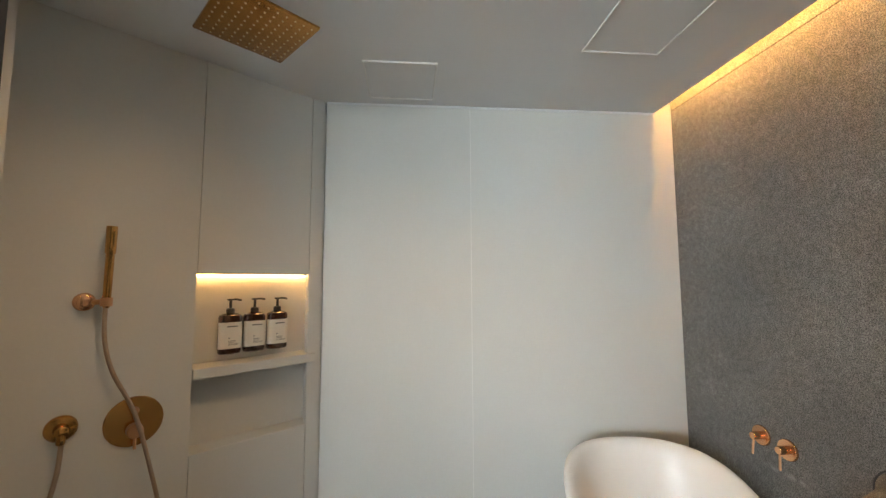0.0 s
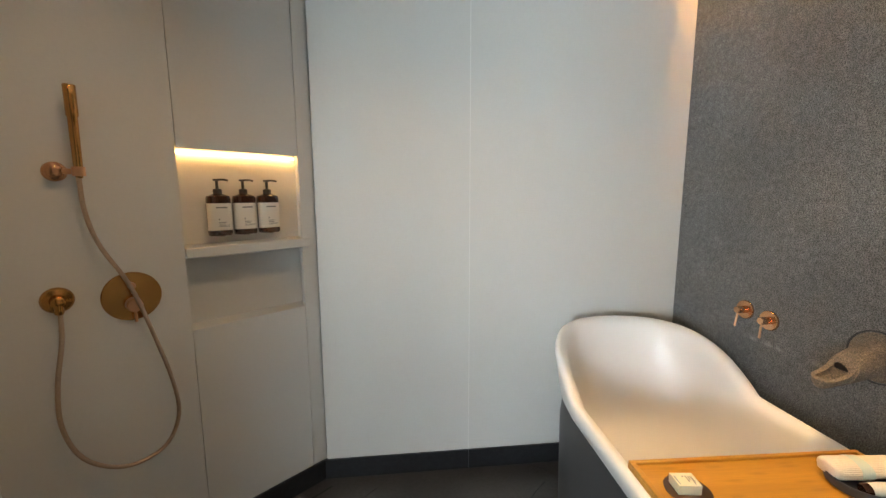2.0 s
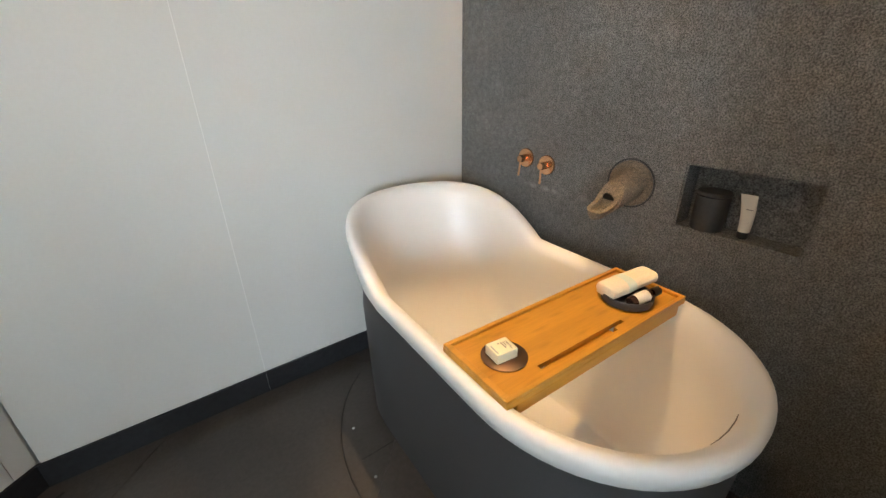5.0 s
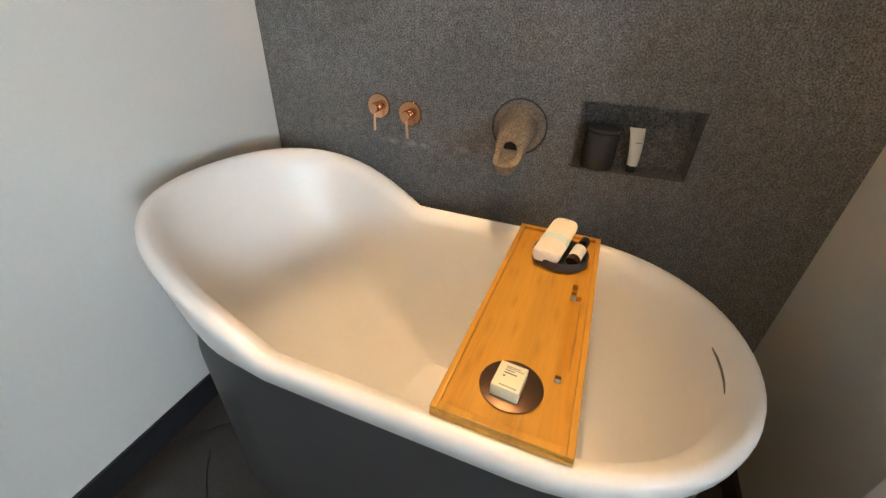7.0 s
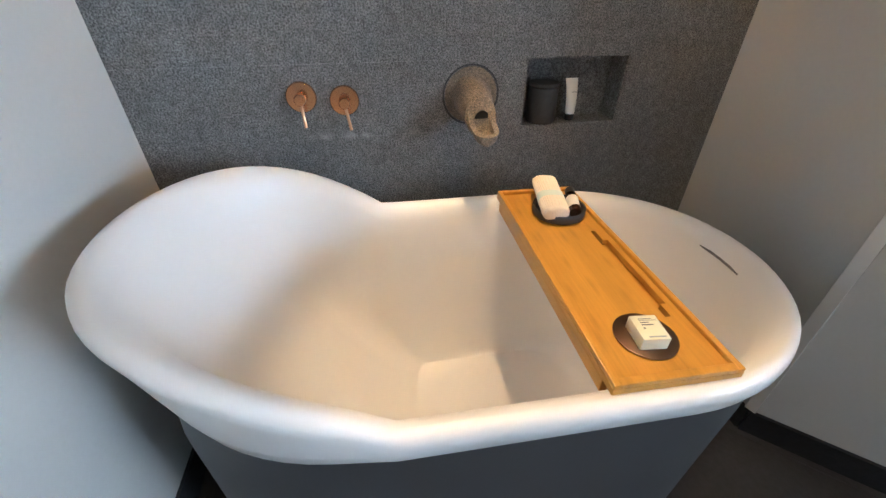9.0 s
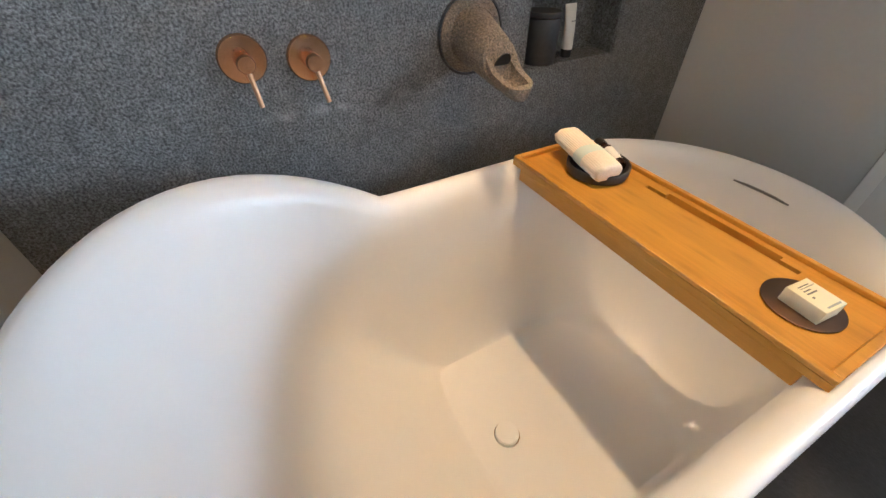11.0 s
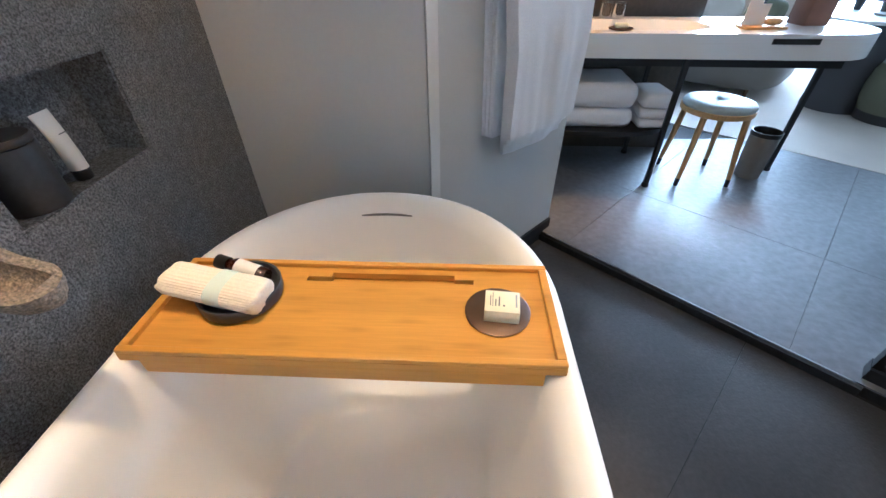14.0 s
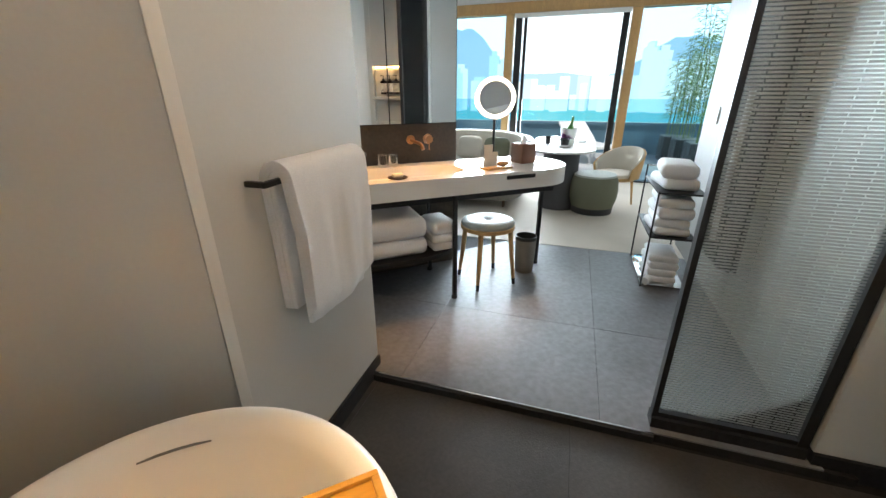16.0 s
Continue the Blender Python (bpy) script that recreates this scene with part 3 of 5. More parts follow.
# ---------------------------------------------------------------- vanity blocks
van = empty("vanity_table", Matrix(), "white oval-ended vanity counter on black metal legs", "vanity")
bm = bmesh.new()
prof = []
for k in range(25):
    th = -math.pi / 2 + math.pi * k / 24
    prof.append((1.16 + 0.285 * math.cos(th), 0.285 + 0.285 * math.sin(th)))
prof += [(-0.3, 0.57), (-0.3, 0.0)]
out_loop = [Vector((x, y, 0)) for x, y in prof]
sink = []
for k in range(40):
    th = 2 * math.pi * k / 40
    cx, sy = math.cos(th), math.sin(th)
    sink.append(Vector((0.24 + 0.43 * math.copysign(abs(cx) ** 0.55, cx), 0.275 + 0.19 * math.copysign(abs(sy) ** 0.7, sy), 0)))
vo = [bm.verts.new(p + Vector((0, 0, 0.85))) for p in out_loop]
vi = [bm.verts.new(p + Vector((0, 0, 0.85))) for p in sink]
edges = [bm.edges.new((r[k], r[(k + 1) % len(r)])) for r in (vo, vi) for k in range(len(r))]
bmesh.ops.triangle_fill(bm, use_beauty=True, edges=edges)
loops(bm, [[p + Vector((0, 0, 0.85)) for p in out_loop], [p + Vector((0, 0, 0.74)) for p in out_loop]], cap_last=True)
mid = Vector((0.24, 0.275, 0))
loops(bm, [[p + Vector((0, 0, 0.85)) for p in sink], [p.lerp(mid, 0.03) + Vector((0, 0, 0.835)) for p in sink], [p.lerp(mid, 0.15) + Vector((0, 0, 0.785)) for p in sink], [p.lerp(mid, 0.3) + Vector((0, 0, 0.775)) for p in sink]], cap_last=True)
bmesh.ops.remove_doubles(bm, verts=bm.verts, dist=0.0003)
part("counter", bm, M_COUNTER, van, "glossy white quartz counter with a rounded end", m=VM)
solid("apron_rail", M_BLACKMETAL, (-0.25, 1.24, 0.03, 0.06, 0.70, 0.74), parent=van, m=VM)
solid("apron_rail", M_BLACKMETAL, (-0.25, 1.18, 0.51, 0.54, 0.70, 0.74), parent=van, m=VM)
solid("drawer_pull", M_BLACKMETAL, (0.858, 1.065, -0.004, 0.004, 0.808, 0.832), parent=van, m=VM, label="dark recessed drawer pull")
for x, y in ((0.52, 0.02), (0.52, 0.50), (1.345, 0.30)):
    bm = bmesh.new()
    box(bm, x - 0.013, x + 0.013, y - 0.013, y + 0.013, 0.06, 0.74, bevel=0.003)
    lathe(bm, [(0.02, 0.04), (0.021, 0.055), (0.014, 0.065)], 16, Matrix.Translation((x, y, 0)))
    part("leg", bm, M_BLACKMETAL, van, m=VM)
bm = bmesh.new()
shelf = [Vector((0.30 + 0.31 * math.cos(t), 0.26 + 0.25 * math.sin(t), 0)) for t in [(-0.5 + k / 20) * math.pi for k in range(21)]] + [Vector((-0.3, 0.51, 0)), Vector((-0.3, 0.01, 0))]
loops(bm, [[p + Vector((0, 0, z)) for p in shelf] for z in (0.34, 0.365)], cap_first=True, cap_last=True)
part("shelf", bm, M_BLACKMETAL, van, "black metal shelf under the counter", m=VM)


# ---------------------------------------------------------------- bath: fittings
def on_shower(s, z, y=0.0):
    """A pose on the shower wall whose z axis points into the room and whose y axis points up."""
    return SW @ pose(s, y, z, 0, 0, 0) @ Matrix(((-1, 0, 0, 0), (0, 0, 1, 0), (0, 1, 0, 0), (0, 0, 0, 1)))


def on_stone(y, z, x=1.30):
    """A pose on the stone wall whose z axis points into the room and whose y axis points up."""
    return Matrix(((0, 0, -1, x), (-1, 0, 0, y), (0, 1, 0, z), (0, 0, 0, 1)))


head = empty("rain_shower", pose(-0.628, 1.397, 2.412, 0, 0, 42.0), "square antique brass rain shower head under the ceiling", "rain shower")
bm = bmesh.new()
box(bm, -0.146, 0.146, -0.146, 0.146, 0, 0.010, bevel=0.003)
part("plate", bm, M_BRASS, head)
bm = bmesh.new()
for i in range(10):
    for j in range(10):
        lathe(bm, [(0.0028, -0.003), (0.0035, 0.001)], 8, Matrix.Translation((-0.126 + i * 0.028, -0.126 + j * 0.028, 0)))
tagged(part("nozzle_field", bm, material("pale_silicone", (0.55, 0.42, 0.22), 0.5), head), "pale rubber nozzles in a grid", kind="stuff")
bm = bmesh.new()
lathe(bm, [(0.022, 0.010), (0.022, 0.03), (0.011, 0.035), (0.011, 0.075), (0.03, 0.080), (0.03, 0.088)], 24)
part("arm", bm, M_BRASS, head)

mixer = empty("shower_mixer", on_shower(0.709, 1.102), "round antique brass shower mixer plate with lever", "shower mixer")
bm = bmesh.new()
lathe(bm, [(0.085, 0.0), (0.085, 0.005), (0.082, 0.008), (0.0, 0.009)], 56, cap=False)
part("plate", bm, M_BRASS, mixer)
for nm, dy, r, ln in (("diverter", 0.038, 0.012, 0.022), ("handle", -0.026, 0.024, 0.045)):
    bm = bmesh.new()
    lathe(bm, [(r, 0.006), (r, ln - 0.004), (r - 0.004, ln), (0, ln)], 28, Matrix.Translation((0, dy, 0)), cap=False)
    k = part(nm, bm, M_COPPER, mixer)
    bm = bmesh.new()
    tube(bm, [(0, dy, ln - 0.012), (0, dy - r * 0.8, ln - 0.010), (0, dy - r - 0.035 * (r / 0.024), ln - 0.006)], 0.0045, 10)
    part("lever", bm, M_COPPER, k)

holder = empty("hand_shower", on_shower(0.862, 1.524), "slim brass hand shower resting in its wall holder", "hand shower")
bm = bmesh.new()
lathe(bm, [(0.030, 0), (0.030, 0.010), (0.026, 0.016), (0.020, 0.018), (0.020, 0.045), (0.016, 0.048), (0, 0.048)], 32, cap=False)
part("rosette", bm, M_TURNED, holder)
bm = bmesh.new()
tube(bm, [(0.01, 0, 0.036), (0.05, 0.0, 0.058)], 0.009, 14)
lathe(bm, [(0.0165, -0.014), (0.0165, 0.014)], 24, Matrix.Translation((0.052, 0, 0.06)) @ pose(0, 0, 0, -90, 0, 0))
part("cradle", bm, M_COPPER, holder)
bm = bmesh.new()
g = Matrix.Translation((0.052, 0, 0.06)) @ pose(0, 0, 0, -86, 3, 0)
lathe(bm, [(0.008, -0.02), (0.0105, -0.012), (0.0115, 0.02), (0.0125, 0.16), (0.0150, 0.163), (0.0155, 0.25), (0.0135, 0.253), (0.0, 0.253)], 28, g, cap=False)
part("handset", bm, M_BRASS, holder, "brass hand shower")
# the hose, from the handset in a loop to the wall outlet
hose_pts = [(0.812, 0.060, 1.505), (0.808, 0.060, 1.40), (0.782, 0.058, 1.29), (0.717, 0.058, 1.144), (0.665, 0.06, 0.949), (0.626, 0.062, 0.764), (0.622, 0.064, 0.64), (0.668, 0.066, 0.548), (0.752, 0.066, 0.520), (0.829, 0.064, 0.546), (0.894, 0.06, 0.617), (0.926, 0.056, 0.732), (0.922, 0.052, 0.861), (0.899, 0.050, 0.999), (0.893, 0.046, 1.092)]
bm = bmesh.new()
inv = on_shower(0.862, 1.524).inverted() @ SW
tube(bm, [inv @ p for p in smooth_path([Vector(p) for p in hose_pts], 8)], 0.0068, 12)
part("hose", bm, M_HOSE, holder, "coppery metal shower hose hanging in a loop")
outlet = empty("hose_outlet", on_shower(0.895, 1.124), "round brass wall outlet for the shower hose", "wall outlet")
bm = bmesh.new()
lathe(bm, [(0.041, 0), (0.041, 0.005), (0.036, 0.012), (0.020, 0.016), (0.017, 0.03), (0.017, 0.05), (0.012, 0.054), (0, 0.054)], 36, cap=False)
part("rosette", bm, M_BRASS, outlet)
bm = bmesh.new()
lathe(bm, [(0.010, 0.0), (0.0115, 0.012), (0.0115, 0.026), (0.009, 0.03)], 20, Matrix.Translation((0, -0.008, 0.046)) @ pose(0, 0, 0, 90, 0, 0))
part("nut", bm, M_BRASS, outlet)


def rounded(hx, hy, n=36, e=0.55):
    out = []
    for k in range(n):
        t = 2 * math.pi * k / n
        cx, sy = math.cos(t), math.sin(t)
        out.append(Vector((hx * math.copysign(abs(cx) ** e, cx), hy * math.copysign(abs(sy) ** e, sy), 0)))
    return out


def pump_bottle(m):
    ob = empty("pump_bottle", m, "amber pump bottle with a cream label on a recess holder", "pump bottle", "pump bottles in the shower recess")
    bm = bmesh.new()
    sec = [(0.92, 0.0), (1.0, 0.006), (1.0, 0.150), (0.93, 0.161), (0.6, 0.167), (0.38, 0.170)]
    loops(bm, [[Vector((p.x * f, p.y * f, z)) for p in rounded(0.044, 0.027)] for f, z in sec], cap_first=True, cap_last=True)
    part("bottle", bm, M_AMBER, ob, "dark amber glass body")
    bm = bmesh.new()
    lab = [p for p in rounded(0.0447, 0.0277, 72) if p.y > -0.004]
    lab.sort(key=lambda p: p.x)
    loops(bm, [[p + Vector((0, 0, z)) for p in lab] for z in (0.022, 0.132)], close=False)
    lb = part("label", bm, M_PAPER, ob, "cream paper label")
    for x0, x1, z, h in ((-0.018, 0.024, 0.112, 0.005), (-0.012, -0.007, 0.064, 0.005), (-0.012, 0.016, 0.053, 0.0025), (-0.012, 0.012, 0.047, 0.002), (-0.012, 0.030, 0.041, 0.0015), (-0.012, 0.026, 0.037, 0.0015)):
        solid("print_bar", M_INK, (-x1, -x0, 0.0278, 0.0283, z, z + h), parent=lb)
    bm = bmesh.new()
    lathe(bm, [(0.0165, 0.168), (0.0165, 0.186), (0.015, 0.189), (0.010, 0.190), (0.0055, 0.192), (0.0055, 0.222), (0.014, 0.224), (0.014, 0.230), (0.0, 0.231)], 24, cap=False)
    tube(bm, smooth_path([(0, 0, 0.227), (-0.02, 0.012, 0.228), (-0.036, 0.022, 0.224)], 4), 0.0042, 10)
    part("pump", bm, M_DARKRUBBER, ob, "black pump head")
    bm = bmesh.new()
    box(bm, -0.016, 0.016, -0.040, 0.01, -0.006, 0.0, bevel=0.002)
    box(bm, -0.012, 0.012, -0.044, -0.027, -0.006, 0.12)
    part("bracket", bm, M_CHROME, ob, "small metal holder")
    return ob


bottle = pump_bottle(SW @ pose(0.389, -0.072, 1.286))
copy_thing(bottle, SW @ pose(0.289, -0.072, 1.286))
copy_thing(bottle, SW @ pose(0.188, -0.072, 1.286))


def access_panel(name, x0, x1, y0, y1, label):
    ob = empty(name, pose((x0 + x1) / 2, (y0 + y1) / 2, TOP), label, "access panel")
    hx, hy = (x1 - x0) / 2, (y1 - y0) / 2
    solid("door", M_CEIL, (-hx + 0.008, hx - 0.008, -hy + 0.008, hy - 0.008, -0.004, -0.0005), parent=ob)
    for q in ((-hx, hx, -hy, -hy + 0.006), (-hx, hx, hy - 0.006, hy), (-hx, -hx + 0.006, -hy + 0.006, hy - 0.006), (hx - 0.006, hx, -hy + 0.006, hy - 0.006)):
        solid("edge", M_COUNTER, (*q, -0.008, -0.0005), parent=ob, bevel=0.0015)


access_panel("ceiling_hatch", -0.327, -0.015, 1.70, 2.03, "square flush ceiling hatch with a thin white edge")
access_panel("ceiling_hatch", 0.55, 0.865, 1.22, 1.57, "flush ceiling hatch with a thin white edge above the tub")

# slot drain along the shower wall
structure("slot_drain", M_DARKRUBBER, (0.02, 0.95, 0.075, 0.084, -0.003, 0.0012), m=SW, label="thin black slot drain in the floor")
# round floor plate with screws beside the tub
plate = empty("floor_plate", pose(0.853, 1.3, 0), "curved dark floor cover plate round the tub foot", "floor plate")
bm = bmesh.new()
arc = [Vector((CX + 0.545 * math.cos(t), 1.42 + 0.62 * math.sin(t), 0.0015)) - Vector((0.853, 1.3, 0)) for t in [math.radians(122 + k * 2.4) for k in range(46)]]
tube(bm, arc, 0.0022, 6)
part("joint", bm, M_DARKRUBBER, plate)
for x, y in ((0.394, 1.673), (0.369, 1.434)):
    bm = bmesh.new()
    lathe(bm, [(0.006, 0.0), (0.006, 0.0016)], 16, Matrix.Translation((x - 0.853, y - 1.3, 0)))
    part("screw", bm, M_CHROME, plate)
solid("joint", M_DARKRUBBER, (-0.49, -0.36, 0.222, 0.226, 0, 0.0013), parent=plate)

# ---------------------------------------------------------------- tub wall fittings


def tub_knob(y, z, turn):
    ob = empty("bath_tap", on_stone(y, z), "round rose gold wall tap with a thin lever", "tap", "taps on the stone wall")
    bm = bmesh.new()
    lathe(bm, [(0.0395, 0), (0.0395, 0.006), (0.037, 0.009), (0, 0.0095)], 44, cap=False)
    part("rosette", bm, M_TURNED, ob)
    bm = bmesh.new()
    lathe(bm, [(0.0150, 0.008), (0.0150, 0.040), (0.0130, 0.044), (0, 0.044)], 28, cap=False)
    st = part("stem", bm, M_TURNED, ob)
    bm = bmesh.new()
    g = pose(0, 0, 0.034, 0, 0, turn)
    tube(bm, [g @ Vector((0, 0.0, 0.0)), g @ Vector((0, -0.03, 0.008)), g @ Vector((0, -0.068, 0.016))], 0.0042, 10)
    part("lever", bm, M_COPPER, st)


tub_knob(1.671, 0.962, 4)
tub_knob(1.560, 0.949, 9)
spout = empty("bath_spout", on_stone(1.205, 0.948), "weathered stone spout cut open at its end", "spout")
bm = bmesh.new()
lathe(bm, [(0.083, 0.0), (0.083, 0.0025), (0.079, 0.0035), (0.078, 0.001)], 56, cap=False)
part("ring", bm, M_DISH, spout, "dark ring joint round the spout")
bm = bmesh.new()
lathe(bm, [(0.076, 0.0), (0.076, 0.004), (0.07, 0.008), (0.058, 0.012), (0.054, 0.02), (0.0, 0.02)], 48, cap=False)
part("rosette", bm, M_SPOUT, spout)
bm = bmesh.new()
rings = []
for i in range(15):
    t = i / 14
    r = 0.056 - 0.013 * t
    tilt = 0.55 * t * t
    row = []
    for k in range(40):
        th = 2 * math.pi * k / 40
        x, y = r * math.cos(th), r * math.sin(th)
        wob = 0.0016 * noise.noise(Vector((x * 60, y * 60, t * 5)))
        z = 0.005 + 0.112 * t - tilt * y
        row.append(Vector((x * (1 + wob * 12), 0.004 - 0.30 * z + y * (1 + wob * 12), z)))
    rings.append(row)
loops(bm, rings, cap_first=True, cap_last=True)
part("pipe", bm, M_SPOUT, spout, "rough rust-stained stone pipe", smooth=60)
bm = bmesh.new()
rings = []
for i in range(31):
    t = i / 30
    z = 0.096 + 0.104 * t
    yc = 0.004 - 0.30 * z - 0.004
    ro = 0.040 - 0.007 * t
    end = 1.0 if t < 0.72 else math.sqrt(max(0.02, 1 - ((t - 0.72) / 0.282) ** 2))
    scoop = 0.60 * (1.0 if t < 0.62 else math.sqrt(max(0.0, 1 - ((t - 0.62) / 0.24) ** 2)) if t < 0.86 else 0.0)
    lip = math.radians(42 * max(0, 1 - t / 0.45) ** 1.3)
    row = []
    for k in range(25):
        th = math.pi - lip + (math.pi + 2 * lip) * k / 24
        row.append(Vector((ro * end * math.cos(th), yc + ro * math.sin(th) * (0.55 + 0.45 * end), z)))
    for k in range(25):
        th = 2 * math.pi + lip - (math.pi + 2 * lip) * k / 24
        deep = math.sin(th) if math.sin(th) > 0 else math.sin(th) * scoop / 0.60
        row.append(Vector((0.60 * ro * end * math.cos(th), yc + 0.60 * ro * deep * (1 if math.sin(th) > 0 else 1.15), z)))
    rings.append(row)
loops(bm, rings, cap_first=True, cap_last=True)
part("trough", bm, M_SPOUT, spout, "open stone trough with a rounded lip", smooth=50)
# No real hole: a black disc on the cut face stands for its shade.
bm = bmesh.new()
lathe(bm, [(0.0185, 0.0), (0.0185, 0.002), (0, 0.002)], 28, Matrix.Translation((0, -0.030, 0.1185)) @ pose(0, 0, 0, 26, 0, 0) @ Matrix.Diagonal((1, 1.25, 1, 1)), cap=False)
part("bore", bm, M_DARKRUBBER, spout, "black disc standing for the shade inside the pipe's bore")

jar = empty("canister", pose(1.338, 0.965, 0.851), "matt charcoal canister with a lid in the stone niche", "canister")
bm = bmesh.new()
lathe(bm, [(0.043, 0), (0.045, 0.004), (0.045, 0.101), (0.043, 0.104)], 36)
part("body", bm, M_DISH, jar)
bm = bmesh.new()
lathe(bm, [(0.0435, 0.1055), (0.0455, 0.108), (0.0455, 0.114), (0.043, 0.117)], 36)
part("lid", bm, M_DISH, jar)
tub_cream = empty("cosmetic_tube", pose(1.335, 0.868, 0.851, 0, 0, 92), "white cosmetic tube standing on its black cap", "tube")
bm = bmesh.new()
rings = []
for t in [k / 10 for k in range(11)]:
    rings.append([Vector((p.x * (0.0145 + 0.006 * t) + 0.012 * t * t, p.y * (0.0145 * (1 - t) ** 0.7 + 0.0012), 0.02 + 0.105 * t)) for p in rounded(1, 1, 28, 1)])
loops(bm, rings, cap_first=True, cap_last=True)
tb = part("body", bm, M_PAPER, tub_cream)
for z, w in ((0.085, 0.016), (0.055, 0.006), (0.047, 0.014), (0.043, 0.014)):
    solid("print_bar", M_INK, (-w / 2, w / 2, 0.0135 - z * 0.06, 0.0142 - z * 0.06, z, z + 0.0018), parent=tb)
bm = bmesh.new()
lathe(bm, [(0.0135, 0), (0.0145, 0.002), (0.0145, 0.024), (0.0135, 0.026)], 28)
part("cap", bm, M_DARKRUBBER, tub_cream, "black screw cap")

# ---------------------------------------------------------------- on the tray
disc = empty("soap_plate", TR @ pose(0.252, -0.002, 0.0142), "round bronze soap plate on the bamboo tray", "plate")
bm = bmesh.new()
lathe(bm, [(0.050, 0.0), (0.0555, 0.0015), (0.0560, 0.004), (0.0545, 0.0048), (0.0, 0.0042)], 56, cap=False)
part("plate", bm, M_BRONZE, disc)
soap = empty("soap_box", TR @ pose(0.258, -0.006, 0.0192, 0, 0, 175), "small cream boxed soap with printed lines", "soap box")
bm = bmesh.new()
box(bm, -0.029, 0.029, -0.0245, 0.0245, 0, 0.026, bevel=0.0012)
sb = part("box", bm, M_SOAP, soap)
for q in ((-0.0245, -0.0215, -0.018, 0.012), (-0.004, -0.001, 0.008, 0.012), (0.004, 0.0065, -0.010, 0.012), (0.010, 0.012, -0.004, 0.012), (0.0155, 0.0165, -0.020, 0.012), (0.019, 0.0205, -0.012, 0.012)):
    solid("print_bar", M_INK if q[0] > -0.01 else M_LEATHER, (*q, 0.0258, 0.0263), parent=sb)
dish = empty("stone_dish", TR @ pose(-0.205, 0.018, 0.0142), "round charcoal dish holding a washcloth and a bottle", "dish")
bm = bmesh.new()
lathe(bm, [(0.0, 0.0), (0.060, 0.0), (0.069, 0.004), (0.071, 0.010), (0.0715, 0.026), (0.070, 0.028), (0.066, 0.027), (0.064, 0.010), (0.058, 0.006), (0.0, 0.006)], 64, cap=False)
part("dish", bm, M_DISH, dish)
cloth = empty("washcloth_roll", TR @ pose(-0.230, -0.002, 0.057, 0, 5, -9), "rolled cream ribbed washcloth with a pale paper band", "washcloth")
bm = bmesh.new()
rings = []
for i in range(61):
    t = i / 60
    x = -0.090 + 0.180 * t
    e = min(1.0, min(t, 1 - t) / 0.05)
    taper = 0.80 + 0.20 * math.sqrt(max(0, 1 - (1 - e) ** 2))
    row = []
    for q, p in enumerate(rounded(1, 1, 132, 0.8)):
        rib = 1 + 0.030 * math.cos(q * 2 * math.pi / 4) * (0.35 if min(t, 1 - t) < 0.07 else 1)
        sag = 1 + 0.10 * math.sin(x * 30) + 0.05 * noise.noise(Vector((x * 40, p.y * 1.5, 3)))
        row.append(Vector((x + 0.004 * noise.noise(Vector((p.x * 2, p.y * 2, 9 * round(t)))), p.y * 0.0345 * taper * rib, p.x * 0.0195 * taper * rib * sag)))
    rings.append(row)
loops(bm, rings, cap_first=True, cap_last=True)
part("roll", bm, material("cream_ribbed_cloth", (0.80, 0.71, 0.57), 0.95, grain=0.06, scale=260, bump=0.25, bump_scale=500), cloth, smooth=80)
bm = bmesh.new()
loops(bm, [[Vector((x, p.y * 0.0362, p.x * 0.0215 * (1 + 0.10 * math.sin(x * 30)))) for p in rounded(1, 1, 36, 0.8)] for x in (0.0, 0.01, 0.02, 0.03)])
part("paper_band", bm, material("pale_green_band", (0.62, 0.70, 0.62), 0.6), cloth, "pale green paper band")
vial = empty("small_bottle", TR @ pose(-0.222, 0.062, 0.044, 0, -80, -13), "small amber bottle with a cream label lying in the dish", "bottle")
bm = bmesh.new()
lathe(bm, [(0.0, 0.0), (0.0145, 0.0), (0.0165, 0.003), (0.0165, 0.066), (0.012, 0.074), (0.008, 0.077), (0.008, 0.082)], 32, Matrix.Translation((0, 0, -0.055)), cap=False)
part("bottle", bm, M_AMBER, vial)
bm = bmesh.new()
lathe(bm, [(0.0169, 0.016), (0.0169, 0.060)], 32, Matrix.Translation((0, 0, -0.055)), cap=False)
lb = part("label", bm, M_PAPER, vial)
for z, w in ((0.022, 0.012), (0.026, 0.014), (0.034, 0.012), (0.044, 0.004)):
    solid("print_bar", M_INK, (-0.0176, -0.0168, -w / 2, w / 2, z - 0.055, z - 0.0535), parent=lb)
bm = bmesh.new()
lathe(bm, [(0.0135, 0.080), (0.0135, 0.101), (0.0125, 0.103), (0, 0.103)], 28, Matrix.Translation((0, 0, -0.055)), cap=False)
part("cap", bm, M_DARKRUBBER, vial)
# overflow slot on the tub's foot wall: a grey strip stands for its shade
bm = bmesh.new()
row0 = [q + (Vector((CX, 1.1, q.z)) - q).normalized() * -0.002 for p, q in zip(PLAN, WALL_ROW) if p[0] == "f" and abs(p[1] - 1.5 * math.pi) < 0.26]
tube(bm, row0, [0.0026] + [0.0036] * (len(row0) - 2) + [0.0026], 8)
part("overflow_slot", bm, M_SHADOWGAP, tub, "thin grey strip for the shade of the overflow slot")

